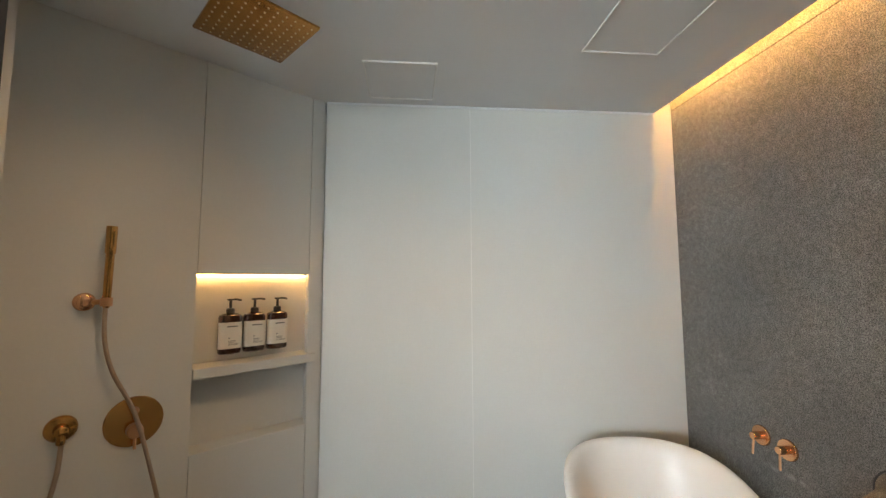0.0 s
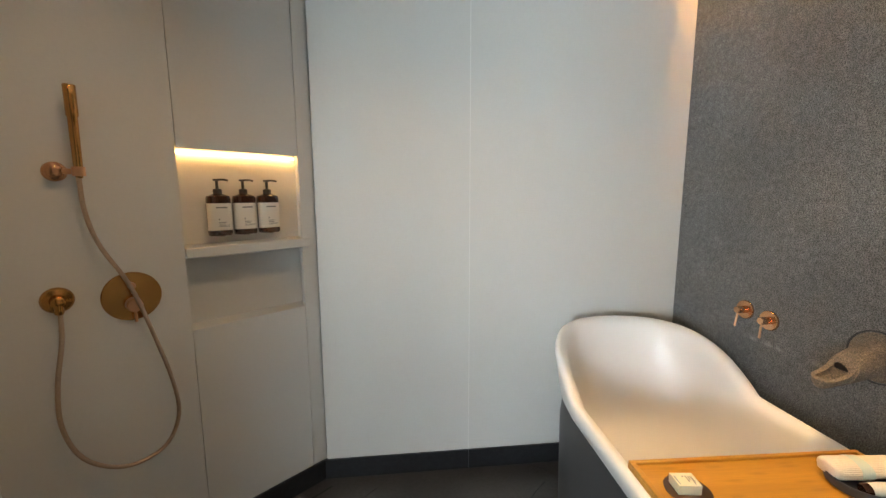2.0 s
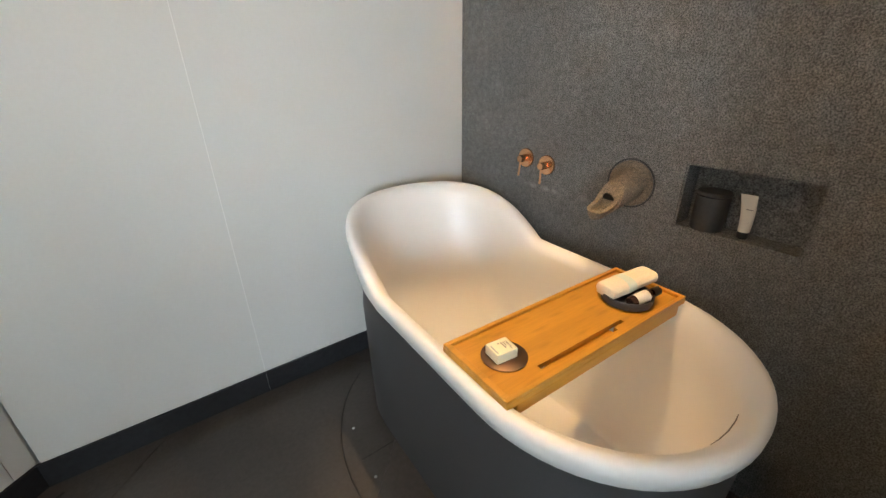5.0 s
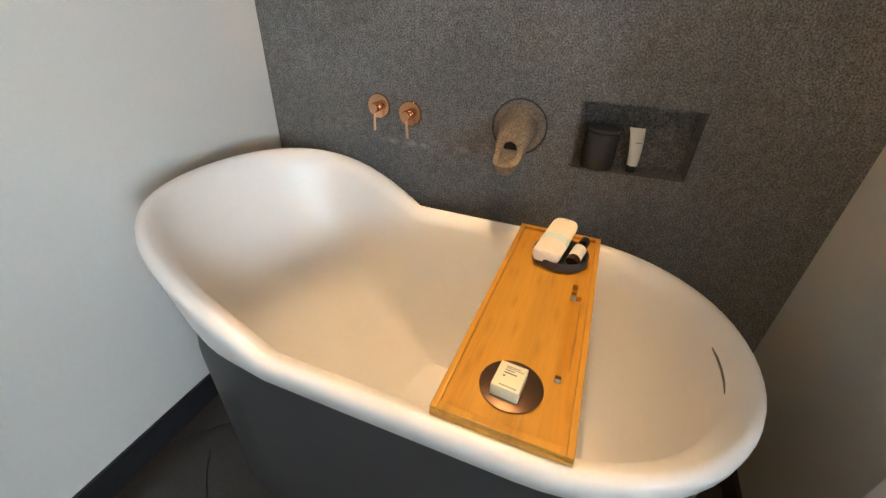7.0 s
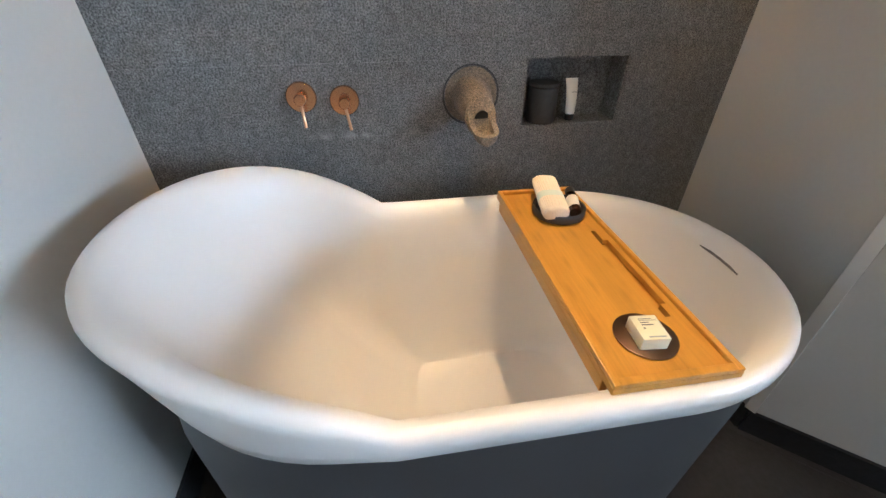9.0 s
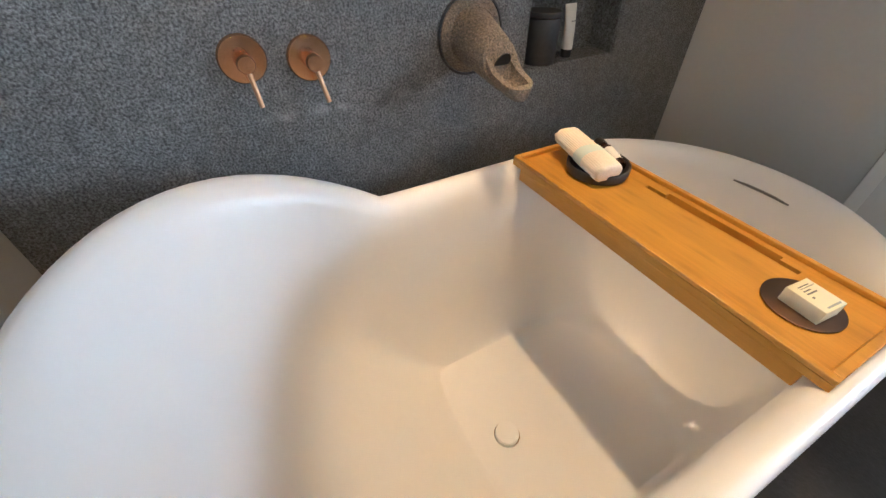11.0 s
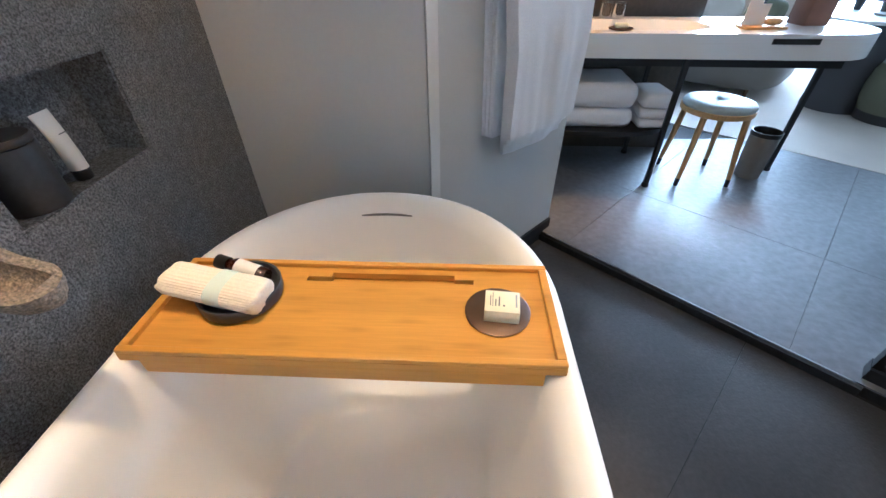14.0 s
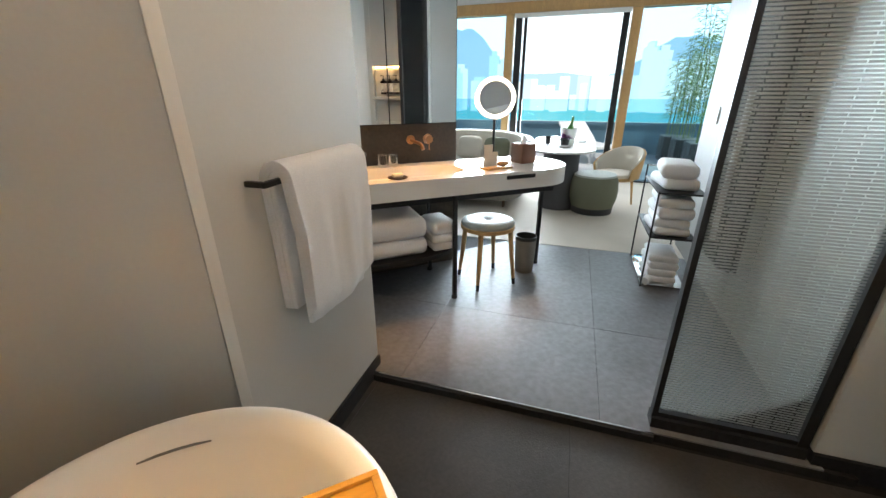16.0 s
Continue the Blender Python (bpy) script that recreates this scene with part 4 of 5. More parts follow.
# ---------------------------------------------------------------- towel rail and towel
rail = empty("towel_rail", TW @ pose(0.421, -0.06, 1.094), "matt black wall towel rail", "towel rail")
bm = bmesh.new()
box(bm, -0.279, 0.279, -0.008, 0.008, -0.008, 0.008, bevel=0.002)
part("bar", bm, M_BLACKMETAL, rail)
for x in (-0.271, 0.271):
    solid("post", M_BLACKMETAL, (x - 0.008, x + 0.008, 0.008, 0.058, -0.008, 0.008), parent=rail, bevel=0.002)


def draped_towel(m, width, front, back, thick, layers):
    """A folded towel hung over a bar: layered sheets with soft wrinkles."""
    ob = empty("bath_towel", m, "thick white terry towel folded over the towel rail", "towel")
    for li in range(layers):
        bm = bmesh.new()
        off = 0.012 + thick * li
        grid = []
        nx = 28
        for i in range(nx + 1):
            x = (i / nx - 0.5) * (width - 0.012 * (layers - 1 - li)) + 0.004 * li
            prof_l = []
            nf = 26
            for j in range(nf + 1):
                prof_l.append((-off, -front + 0.02 * li + (front - 0.02 * li) * j / nf))
            for j in range(1, 8):
                a0 = math.pi * (1 - j / 8)
                prof_l.append((off * math.cos(a0), off * math.sin(a0)))
            for j in range(nf + 1):
                prof_l.append((off, -back * j / nf))
            row = []
            for y, z in prof_l:
                hang = min(1, max(0, -z / 0.15))
                w = noise.noise(Vector((x * 9, z * 2.2, 3.1 + y * 4))) + 0.5 * noise.noise(Vector((x * 24, z * 3.0, 7.0)))
                w2 = noise.noise(Vector((x * 3.0, z * 1.2, 9.0)))
                sag = 0.012 * math.sin((i / nx) * 3.1) * hang
                row.append(Vector((x + 0.012 * w2 * hang + 0.03 * hang * (z / front) * (0.5 - i / nx) * -1, y + (-1 if y < 0 else 0.3) * (0.016 * hang * (w + 0.6)), z - sag * (1 if y < 0 else 0.3))))
            grid.append(row)
        vg = [[bm.verts.new(p) for p in row] for row in grid]
        for r0, r1 in zip(vg, vg[1:]):
            for j in range(len(r0) - 1):
                bm.faces.new((r0[j], r1[j], r1[j + 1], r0[j + 1]))
        bmesh.ops.recalc_face_normals(bm, faces=bm.faces)
        bmesh.ops.solidify(bm, geom=bm.faces, thickness=thick * 0.9)
        part("fold", bm, M_TOWEL, ob, smooth=70)
    return ob


draped_towel(TW @ pose(0.388, -0.06, 1.095), 0.41, 0.455, 0.41, 0.014, 4)

# ---------------------------------------------------------------- glass screen beside the shower (living room frame)
screen = empty("glass_screen", LR @ pose(0.008, 0, 0), "black-framed glass screen with a printed dash pattern", "glass screen")
V0, V1, Z0, Z1 = 1.04, 1.535, 0.105, 2.46
solid("pane", M_SCREEN, (-0.004, 0.004, -V1 + 0.01, -V0 - 0.01, Z0 + 0.01, Z1), parent=screen).visible_shadow = False
for q in ((-0.02, 0.02, -V0 - 0.012, -V0 + 0.008, 0.0, 2.5), (-0.022, 0.022, -V1 - 0.022, -V1 + 0.012, 0.0, 2.5), (-0.022, 0.022, -V1 + 0.012, -V0 - 0.012, 2.46, 2.5)):
    solid("stile", M_BLACKMETAL, q, parent=screen)
solid("curb", M_BLACK, (-0.035, 0.03, -V1 - 0.02, -V0 + 0.01, -0.003, 0.085), parent=screen)
solid("bottom_rail", M_BLACKMETAL, (-0.018, 0.018, -V1 + 0.012, -V0 - 0.012, 0.086, 0.106), parent=screen)
bm = bmesh.new()
rows = int((Z1 - Z0 - 0.02) / 0.0112)
for r in range(rows):
    z = Z0 + 0.014 + r * 0.0112
    x = V0 - 0.10 + (0.055 if r % 2 else 0.0)
    while x < V1 - 0.02:
        a0, a1 = max(x, V0 + 0.013), min(x + 0.106, V1 - 0.013)
        if a1 > a0 + 0.004:
            bm.faces.new([bm.verts.new((-0.0048, -p, q)) for p, q in ((a0, z), (a1, z), (a1, z + 0.0070), (a0, z + 0.0070))])
        x += 0.11
tagged(part("dash_print", bm, M_FRIT, screen, smooth=0), "fine grey printed dashes in offset rows", kind="stuff")


# ---------------------------------------------------------------- vanity area
def on_vanity(x, y, z=0.85, turn=0):
    return VM @ pose(x, y, z, 0, 0, turn)


def in_living(u, v, z=0.042, turn=0):
    return LR @ pose(u, -v, z, 0, 0, turn)


cab = empty("mirror_cabinet", VM @ pose(0.26, 0.50, 1.115), "tall mirror cabinet with dark metal edges", "mirror cabinet")
solid("body", M_BLACKMETAL, (-0.46, 0.475, 0.006, 0.05, 0.0, 1.30), parent=cab)
for x0, x1 in ((-0.455, 0.0), (0.006, 0.468)):
    solid("mirror_door", M_MIRROR, (x0, x1, 0.0, 0.006, 0.006, 1.296), parent=cab, label="clear mirror door")
faucet = empty("wall_faucet", VM @ pose(0.476, 0.548, 1.012), "rose gold wall faucet with round handle", "faucet")
to_front = Matrix(((1, 0, 0, 0), (0, 0, -1, 0), (0, 1, 0, 0), (0, 0, 0, 1)))
bm = bmesh.new()
lathe(bm, [(0.03, 0), (0.03, 0.008), (0, 0.009)], 32, Matrix.Translation((-0.062, 0, 0)) @ to_front, cap=False)
tube(bm, smooth_path([(-0.062, 0, 0), (-0.055, -0.06, -0.005), (-0.03, -0.13, -0.02), (-0.024, -0.15, -0.05)], 6), 0.011, 14)
part("spout", bm, M_COPPER, faucet)
bm = bmesh.new()
lathe(bm, [(0.034, 0), (0.034, 0.008), (0.026, 0.010), (0.026, 0.035), (0, 0.036)], 32, Matrix.Translation((0.062, 0, 0)) @ to_front, cap=False)
hd = part("handle", bm, M_COPPER, faucet)
bm = bmesh.new()
tube(bm, [(0.062, -0.03, 0), (0.058, -0.04, -0.07)], 0.004, 10)
part("lever", bm, M_COPPER, hd)


def tumbler(x, y):
    ob = empty("drinking_glass", on_vanity(x, y, 0.851), "clear glass tumbler turned down on the counter", "glass", "tumblers on the counter")
    bm = bmesh.new()
    lathe(bm, [(0.034, 0), (0.032, 0.08), (0.030, 0.083), (0, 0.083)], 28, cap=False)
    lathe(bm, [(0.0315, 0), (0.0295, 0.074), (0, 0.074)], 28, cap=False)
    part("tumbler", bm, M_GLASS, ob)


tumbler(0.20, 0.50)
tumbler(0.265, 0.475)
sd = empty("soap_dish", on_vanity(0.19, 0.10, 0.852), "dark soap dish with a white soap bar", "soap dish")
bm = bmesh.new()
lathe(bm, [(0.05, 0), (0.058, 0.004), (0.058, 0.008), (0.0, 0.006)], 32, cap=False)
part("dish", bm, M_BRONZE, sd)
bm = bmesh.new()
box(bm, -0.032, 0.032, -0.02, 0.02, 0.007, 0.028, bevel=0.008, seg=3)
part("soap_bar", bm, M_SOAP, sd)
ring_mirror = empty("makeup_mirror", on_vanity(0.93, 0.32, 0.8505, -24), "round lit make-up mirror on a slim black stand", "mirror")
bm = bmesh.new()
lathe(bm, [(0.07, 0), (0.07, 0.006), (0.065, 0.009), (0.012, 0.010), (0.0085, 0.014), (0.0085, 0.30), (0, 0.30)], 32, cap=False)
part("stand", bm, M_BLACKMETAL, ring_mirror)
g = Matrix.Translation((0, 0, 0.425)) @ pose(0, 0, 0, -12, 0, 0) @ to_front
bm = bmesh.new()
lathe(bm, [(0.0, -0.012), (0.13, -0.012), (0.135, -0.008), (0.135, 0.010), (0.131, 0.013)], 64, g, cap=False)
part("casing", bm, M_CHROME, ring_mirror, "slim grey metal casing")
bm = bmesh.new()
lathe(bm, [(0.131, 0.013), (0.104, 0.013)], 64, g, cap=False)
part("light_ring", bm, material("mirror_light", (1, 0.95, 0.85), 0.5, emit=(1.0, 0.90, 0.74), strength=3.0), ring_mirror, "glowing white light ring")
bm = bmesh.new()
lathe(bm, [(0.104, 0.0132), (0.0, 0.0132)], 64, g, cap=False)
part("mirror", bm, M_MIRROR, ring_mirror, "round mirror glass")
tissue = empty("tissue_box", on_vanity(1.16, 0.30, 0.851, 8), "brown leather tissue box with a tissue showing", "tissue box")
bm = bmesh.new()
box(bm, -0.062, 0.062, -0.062, 0.062, 0.0, 0.13, bevel=0.005)
part("box", bm, material("brown_leather", (0.20, 0.10, 0.065), 0.45, stain=0.15, stain_scale=9, bump=0.1), tissue)
bm = bmesh.new()
rings = [[Vector((p.x * w + 0.01 * math.sin(z * 90), p.y * w * 0.4, z)) for p in rounded(1, 1, 20, 1)] for z, w in ((0.128, 0.03), (0.15, 0.022), (0.17, 0.012), (0.185, 0.004))]
loops(bm, rings, cap_last=True)
part("tissue", bm, M_TOWEL, tissue)
ct = empty("amenity_tray", on_vanity(0.87, 0.16, 0.851, 6), "small oak tray with cards and a wooden brush", "tray")
solid("tray", M_OAK, (-0.10, 0.10, -0.05, 0.05, 0.0, 0.012), parent=ct, bevel=0.003)
solid("card", M_PAPER, (-0.085, -0.02, 0.02, 0.024, 0.012, 0.15), parent=ct)
solid("card", M_PAPER, (-0.03, 0.03, 0.03, 0.034, 0.012, 0.10), parent=ct)
bm = bmesh.new()
loops(bm, [[Vector((0.045 + x, p.y * w - 0.01, 0.03 + p.x * w * 0.6)) for p in rounded(1, 1, 20, 1)] for x, w in ((-0.045, 0.004), (-0.03, 0.024), (0.0, 0.03), (0.03, 0.022), (0.045, 0.006))], cap_first=True, cap_last=True)
part("brush", bm, M_OAK, ct)


def towel_stack(name, m, w, d, heights, label, turn=2.0):
    """Folded towels: each one a soft slab with a rounded fold."""
    ob = empty(name, m, label, "towels")
    z = 0.0
    for k, h in enumerate(heights):
        bm = bmesh.new()
        box(bm, -w / 2, w / 2, -d / 2, d / 2, z, z + h, bevel=h * 0.42, seg=4)
        for v in bm.verts:
            q = v.co
            v.co = q + Vector((0.006 * noise.noise(q * 14), 0.006 * noise.noise(q * 14 + Vector((5, 5, 5))), 0.006 * noise.noise(q * 11 + Vector((9, 2, 4)))))
            v.co.z = max(v.co.z, z * 0.999)
        part("towel", bm, M_TOWEL, ob, m=pose(0, 0, 0, 0, 0, turn * (-1) ** k), smooth=80)
        z += h
    return ob


towel_stack("folded_towels", on_vanity(0.13, 0.24, 0.366), 0.46, 0.38, (0.105, 0.135), "large folded white bath towels on the vanity shelf", 0.6)
towel_stack("folded_towels", on_vanity(0.475, 0.20, 0.366), 0.17, 0.26, (0.05, 0.055, 0.085), "stack of small white hand towels on the vanity shelf", 1.5)

stool = empty("stool", pose(-0.858, -0.712, 0.04, 0, 0, -4), "round oak stool with a buttoned grey-green leather seat", "stool")
bm = bmesh.new()
lathe(bm, [(0.0, 0.395), (0.172, 0.395), (0.187, 0.402), (0.189, 0.425), (0.184, 0.428), (0, 0.428)], 56, cap=False)
part("seat_frame", bm, M_OAK, stool)
bm = bmesh.new()
lathe(bm, [(0.181, 0.428), (0.185, 0.440), (0.176, 0.453), (0.13, 0.462), (0.05, 0.463), (0.02, 0.452), (0.008, 0.446), (0, 0.446)], 56, cap=False)
cu = part("seat", bm, M_LEATHER, stool, "grey-green leather cushion with a centre button", smooth=60)
bm = bmesh.new()
lathe(bm, [(0.012, 0.444), (0.013, 0.449), (0.008, 0.452), (0, 0.453)], 20, cap=False)
part("button", bm, M_LEATHER, cu)
for k in range(4):
    a0 = math.radians(45 + 90 * k)
    c0, s0 = math.cos(a0), math.sin(a0)
    bm = bmesh.new()
    tube(bm, [(0.160 * c0, 0.160 * s0, 0.40), (0.178 * c0, 0.178 * s0, 0.22), (0.202 * c0, 0.202 * s0, 0.045)], [0.017, 0.016, 0.0125], 16)
    lg = part("leg", bm, M_OAK, stool)
    bm = bmesh.new()
    tube(bm, [(0.202 * c0, 0.202 * s0, 0.045), (0.206 * c0, 0.206 * s0, 0.0)], [0.0135, 0.012], 16)
    part("foot_cap", bm, M_DARKRUBBER, lg, "black leg cap")
bin_ = empty("waste_bin", pose(-1.200, -0.705, 0.04), "round taupe leather waste bin with a black liner", "waste bin")
bm = bmesh.new()
lathe(bm, [(0.0, 0.0), (0.066, 0.0), (0.068, 0.006), (0.078, 0.27), (0.078, 0.275), (0.074, 0.275), (0.066, 0.02), (0.0, 0.02)], 40, cap=False)
part("body", bm, M_TAUPE, bin_)
bm = bmesh.new()
lathe(bm, [(0.0795, 0.258), (0.0795, 0.281), (0.074, 0.283), (0.0715, 0.26), (0.068, 0.10), (0.0, 0.10)], 40, cap=False)
part("liner", bm, M_DARKRUBBER, bin_, "black inner liner")

# ---------------------------------------------------------------- towel cart by the corridor wall
cart = empty("towel_cart", in_living(1.60, 1.30, 0.041), "slim black metal cart with three shelves of towels", "cart")
for z in (0.012, 0.36, 0.66):
    bm = bmesh.new()
    box(bm, -0.285, 0.285, -0.14, 0.14, z, z + 0.012, bevel=0.003)
    part("shelf", bm, M_CHROME if z < 0.1 else M_BLACKMETAL, cart)
for x in (-0.280, 0.280):
    for y in (-0.135, 0.135):
        bm = bmesh.new()
        tube(bm, [(x, y, 0.0), (x, y, 0.76 if x > 0 else 0.68)], 0.0055, 10)
        part("post", bm, M_BLACKMETAL, cart)
bm = bmesh.new()
tube(bm, [(0.280, -0.135, 0.755), (0.280, 0.135, 0.755)], 0.0055, 10)
part("handle", bm, M_CHROME, cart, "bright metal push bar")
towel_stack("folded_towels", in_living(1.50, 1.29, 0.067), 0.30, 0.19, (0.045, 0.05, 0.05, 0.05), "small folded white towels on the lowest cart shelf", 2.5)
towel_stack("folded_towels", in_living(1.52, 1.29, 0.415), 0.36, 0.22, (0.055, 0.055, 0.075, 0.07), "folded white towels on the middle cart shelf", 3.5)
towel_stack("folded_towels", in_living(1.56, 1.29, 0.715), 0.36, 0.22, (0.07, 0.09), "loosely folded white towels on the cart top", 5)
rl = empty("rolled_cloth", in_living(1.36, 1.21, 0.083, 60), "small rolled grey-white cloth on the cart", "cloth")
bm = bmesh.new()
tube(bm, [(0, -0.05, 0), (0, 0.05, 0)], 0.028, 24)
part("roll", bm, M_TOWEL, rl)

# robe seen dimly through the glass screen
robe = empty("bathrobe", in_living(1.10, 1.49, 0.40), "long dark grey bathrobe hanging on the corridor wall", "bathrobe")
bm = bmesh.new()
rings = []
for k in range(25):
    t = k / 24
    w = 0.235 + 0.05 * t - 0.03 * math.sin(t * 3.0)
    w *= 1 if t < 0.88 else 1 - 0.75 * ((t - 0.88) / 0.12) ** 1.5
    row = []
    for p in rounded(1, 1, 48, 0.7):
        fold = 1 + 0.10 * math.sin(math.atan2(p.y, p.x) * 9 + t * 2) * (1 - t)
        row.append(Vector((p.x * w * fold, p.y * 0.050 * fold, 1.45 * t)))
    rings.append(row)
loops(bm, rings, cap_first=True, cap_last=True)
part("robe", bm, material("dark_grey_terry", (0.05, 0.052, 0.055), 0.95, grain=0.1, scale=200, bump=0.8, bump_scale=350), robe, smooth=80)
bm = bmesh.new()
tube(bm, smooth_path([(-0.06, 0.058, 0.92), (-0.065, 0.064, 0.55), (-0.05, 0.064, 0.3), (-0.055, 0.06, 0.12)], 6), 0.016, 10)
part("belt", bm, material("pale_grey_belt", (0.4, 0.4, 0.4), 0.9), robe, "pale hanging belt")
bm = bmesh.new()
tube(bm, smooth_path([(0, -0.08, 1.47), (0, 0.0, 1.46), (0, 0.012, 1.49)], 6), 0.007, 10)
part("hook", bm, M_BLACKMETAL, robe)
lock = empty("door_lock", in_living(0.76, 1.573, 1.214), "round black thumb-turn lock on the corridor door", "lock")
bm = bmesh.new()
lathe(bm, [(0.026, 0.0), (0.026, 0.006), (0.022, 0.009), (0.0, 0.009)], 32, pose(0, 0, 0, -90, 0, 0), cap=False)
part("rosette", bm, M_BLACKMETAL, lock)
solid("turn", M_BLACKMETAL, (-0.004, 0.004, 0.009, 0.024, -0.016, 0.016), parent=lock, bevel=0.002)
solid("bolt_handle", M_BLACKMETAL, (0.0, 0.075, 0.0, 0.014, -0.126, -0.112), parent=lock, bevel=0.002)
sw = empty("wall_switch", in_living(2.0, 1.572, 1.15), "small white wall switch plate on the corridor wall", "switch")
solid("plate", M_COUNTER, (-0.04, 0.04, -0.001, 0.006, -0.06, 0.06), parent=sw, bevel=0.002)
solid("rocker", M_CHROME, (-0.02, 0.02, 0.006, 0.009, -0.03, 0.03), parent=sw)


# ---------------------------------------------------------------- living room
table = empty("dining_table", in_living(3.3, 0.50), "white oval table on a dark drum base", "table")
bm = bmesh.new()
cap_l = [Vector((0.42 + 0.34 * math.cos(t), 0.34 * math.sin(t), 0)) for t in [(-0.5 + k / 16) * math.pi for k in range(17)]]
cap_l += [Vector((-0.42 + 0.34 * math.cos(t), 0.34 * math.sin(t), 0)) for t in [(0.5 + k / 16) * math.pi for k in range(17)]]
mid = Vector((0, 0, 0))
loops(bm, [[p * f + Vector((0, 0, z)) for p in cap_l] for f, z in ((0.95, 0.700), (0.99, 0.706), (1.0, 0.716), (0.995, 0.726))], cap_first=True, cap_last=True)
part("tabletop", bm, M_COUNTER, table, "white oval tabletop")
bm = bmesh.new()
lathe(bm, [(0.22, 0.0), (0.22, 0.03), (0.20, 0.20), (0.20, 0.68), (0.23, 0.70)], 48)
part("base", bm, material("dark_drum", (0.045, 0.045, 0.05), 0.6, stain=0.1), table)
TZ = 0.042 + 0.7265

bucket = empty("ice_bucket", in_living(3.25, 0.55, TZ), "white ice bucket holding a green bottle", "ice bucket")
bm = bmesh.new()
lathe(bm, [(0.0, 0.0), (0.07, 0.0), (0.085, 0.16), (0.09, 0.165), (0.082, 0.165), (0.068, 0.02), (0.0, 0.02)], 36, cap=False)
part("bucket", bm, M_COUNTER, bucket)
bm = bmesh.new()
lathe(bm, [(0.036, 0.03), (0.036, 0.16), (0.013, 0.22), (0.013, 0.29), (0.0, 0.29)], 28, Matrix.Translation((0.01, 0.01, 0)) @ pose(0, 0, 0, 8, 6, 0), cap=False)
part("bottle", bm, material("green_glass", (0.12, 0.32, 0.08), 0.1), bucket)
pot = empty("flower_pot", in_living(3.08, 0.52, TZ), "dark pot with purple leaves on the table", "potted plant")
bm = bmesh.new()
lathe(bm, [(0.04, 0.0), (0.055, 0.08), (0.05, 0.082), (0.045, 0.06), (0.0, 0.06)], 28)
part("pot", bm, M_DARKRUBBER, pot)
rnd = random.Random(4)


def leaf(bm, base, d, length, width, up=Vector((0, 0, 1))):
    side = d.cross(up)
    side = side.normalized() if side.length > 1e-4 else Vector((1, 0, 0))
    vs = [bm.verts.new(base + d * length * a + side * width * b - up * length * c) for a, b, c in ((0, 0, 0), (0.4, 0.5, 0.02), (1, 0, 0.2), (0.4, -0.5, 0.02))]
    bm.faces.new(vs)


bm = bmesh.new()
for _ in range(70):
    d = Vector((rnd.uniform(-1, 1), rnd.uniform(-1, 1), rnd.uniform(0.1, 1.2))).normalized()
    leaf(bm, Vector((rnd.uniform(-0.02, 0.02), rnd.uniform(-0.02, 0.02), 0.07)), d, rnd.uniform(0.05, 0.11), 0.03)
part("leaves", bm, material("purple_leaf", (0.18, 0.04, 0.16), 0.5), pot, smooth=0)
for du, dv, r, h, nm, mt, lb in ((-0.35, 0.02, 0.075, 0.012, "saucer", M_COUNTER, "white saucer on the oval table"), (-0.10, -0.16, 0.035, 0.08, "cup", M_DARKRUBBER, "small dark cup on the oval table"), (0.2, 0.18, 0.09, 0.012, "saucer", M_COUNTER, "white plate on the oval table")):
    o = empty(nm, in_living(3.3 + du, 0.5 + dv, TZ), lb, nm)
    bm = bmesh.new()
    lathe(bm, [(0.0, 0.0), (r * 0.7, 0.0), (r, h), (r * 0.96, h), (r * 0.66, 0.004), (0, 0.004)], 32, cap=False)
    part("body", bm, mt, o)

ottoman = empty("ottoman", pose(-2.88, -1.63, 0.042), "barrel-shaped olive felt pouf with a dark base", "pouf")
bm = bmesh.new()
lathe(bm, [(0.225, 0.07), (0.250, 0.16), (0.258, 0.25), (0.245, 0.36), (0.225, 0.405)], 48)
part("body", bm, M_GREEN, ottoman, smooth=60)
bm = bmesh.new()
lathe(bm, [(0.222, 0.0), (0.226, 0.07)], 48)
part("base", bm, M_DISH, ottoman, "dark grey base band")
bm = bmesh.new()
lathe(bm, [(0.225, 0.406), (0.218, 0.425), (0.10, 0.432), (0.03, 0.428), (0.0, 0.424)], 48, cap=False)
part("seat", bm, M_LEATHER, ottoman, "grey leather top with a dimple", smooth=60)


def shell(bm, r, z0, z1, a0, a1, thick, n=28, lean=0.12, dip=0.0):
    """A curved backrest: an arc of thickness thick between two heights."""
    rows = []
    for k in range(n + 1):
        t = k / n
        a = math.radians(a0 + (a1 - a0) * t)
        top = z1 - dip * (abs(2 * t - 1) ** 2.2)
        c, s = math.cos(a), math.sin(a)
        ri, rt = r, r * (1 + lean)
        rows.append([Vector((ri * c, ri * s, z0)), Vector((rt * c, rt * s, top - 0.012)), Vector(((rt + thick * 0.5) * c, (rt + thick * 0.5) * s, top)), Vector(((rt + thick) * c, (rt + thick) * s, top - 0.012)), Vector(((ri + thick) * c, (ri + thick) * s, z0))])
    vr = [[bm.verts.new(p) for p in r0] for r0 in rows]
    for r0, r1 in zip(vr, vr[1:]):
        for j in range(5):
            bm.faces.new((r0[j], r1[j], r1[(j + 1) % 5], r0[(j + 1) % 5]))
    bm.faces.new(vr[0])
    bm.faces.new(list(reversed(vr[-1])))


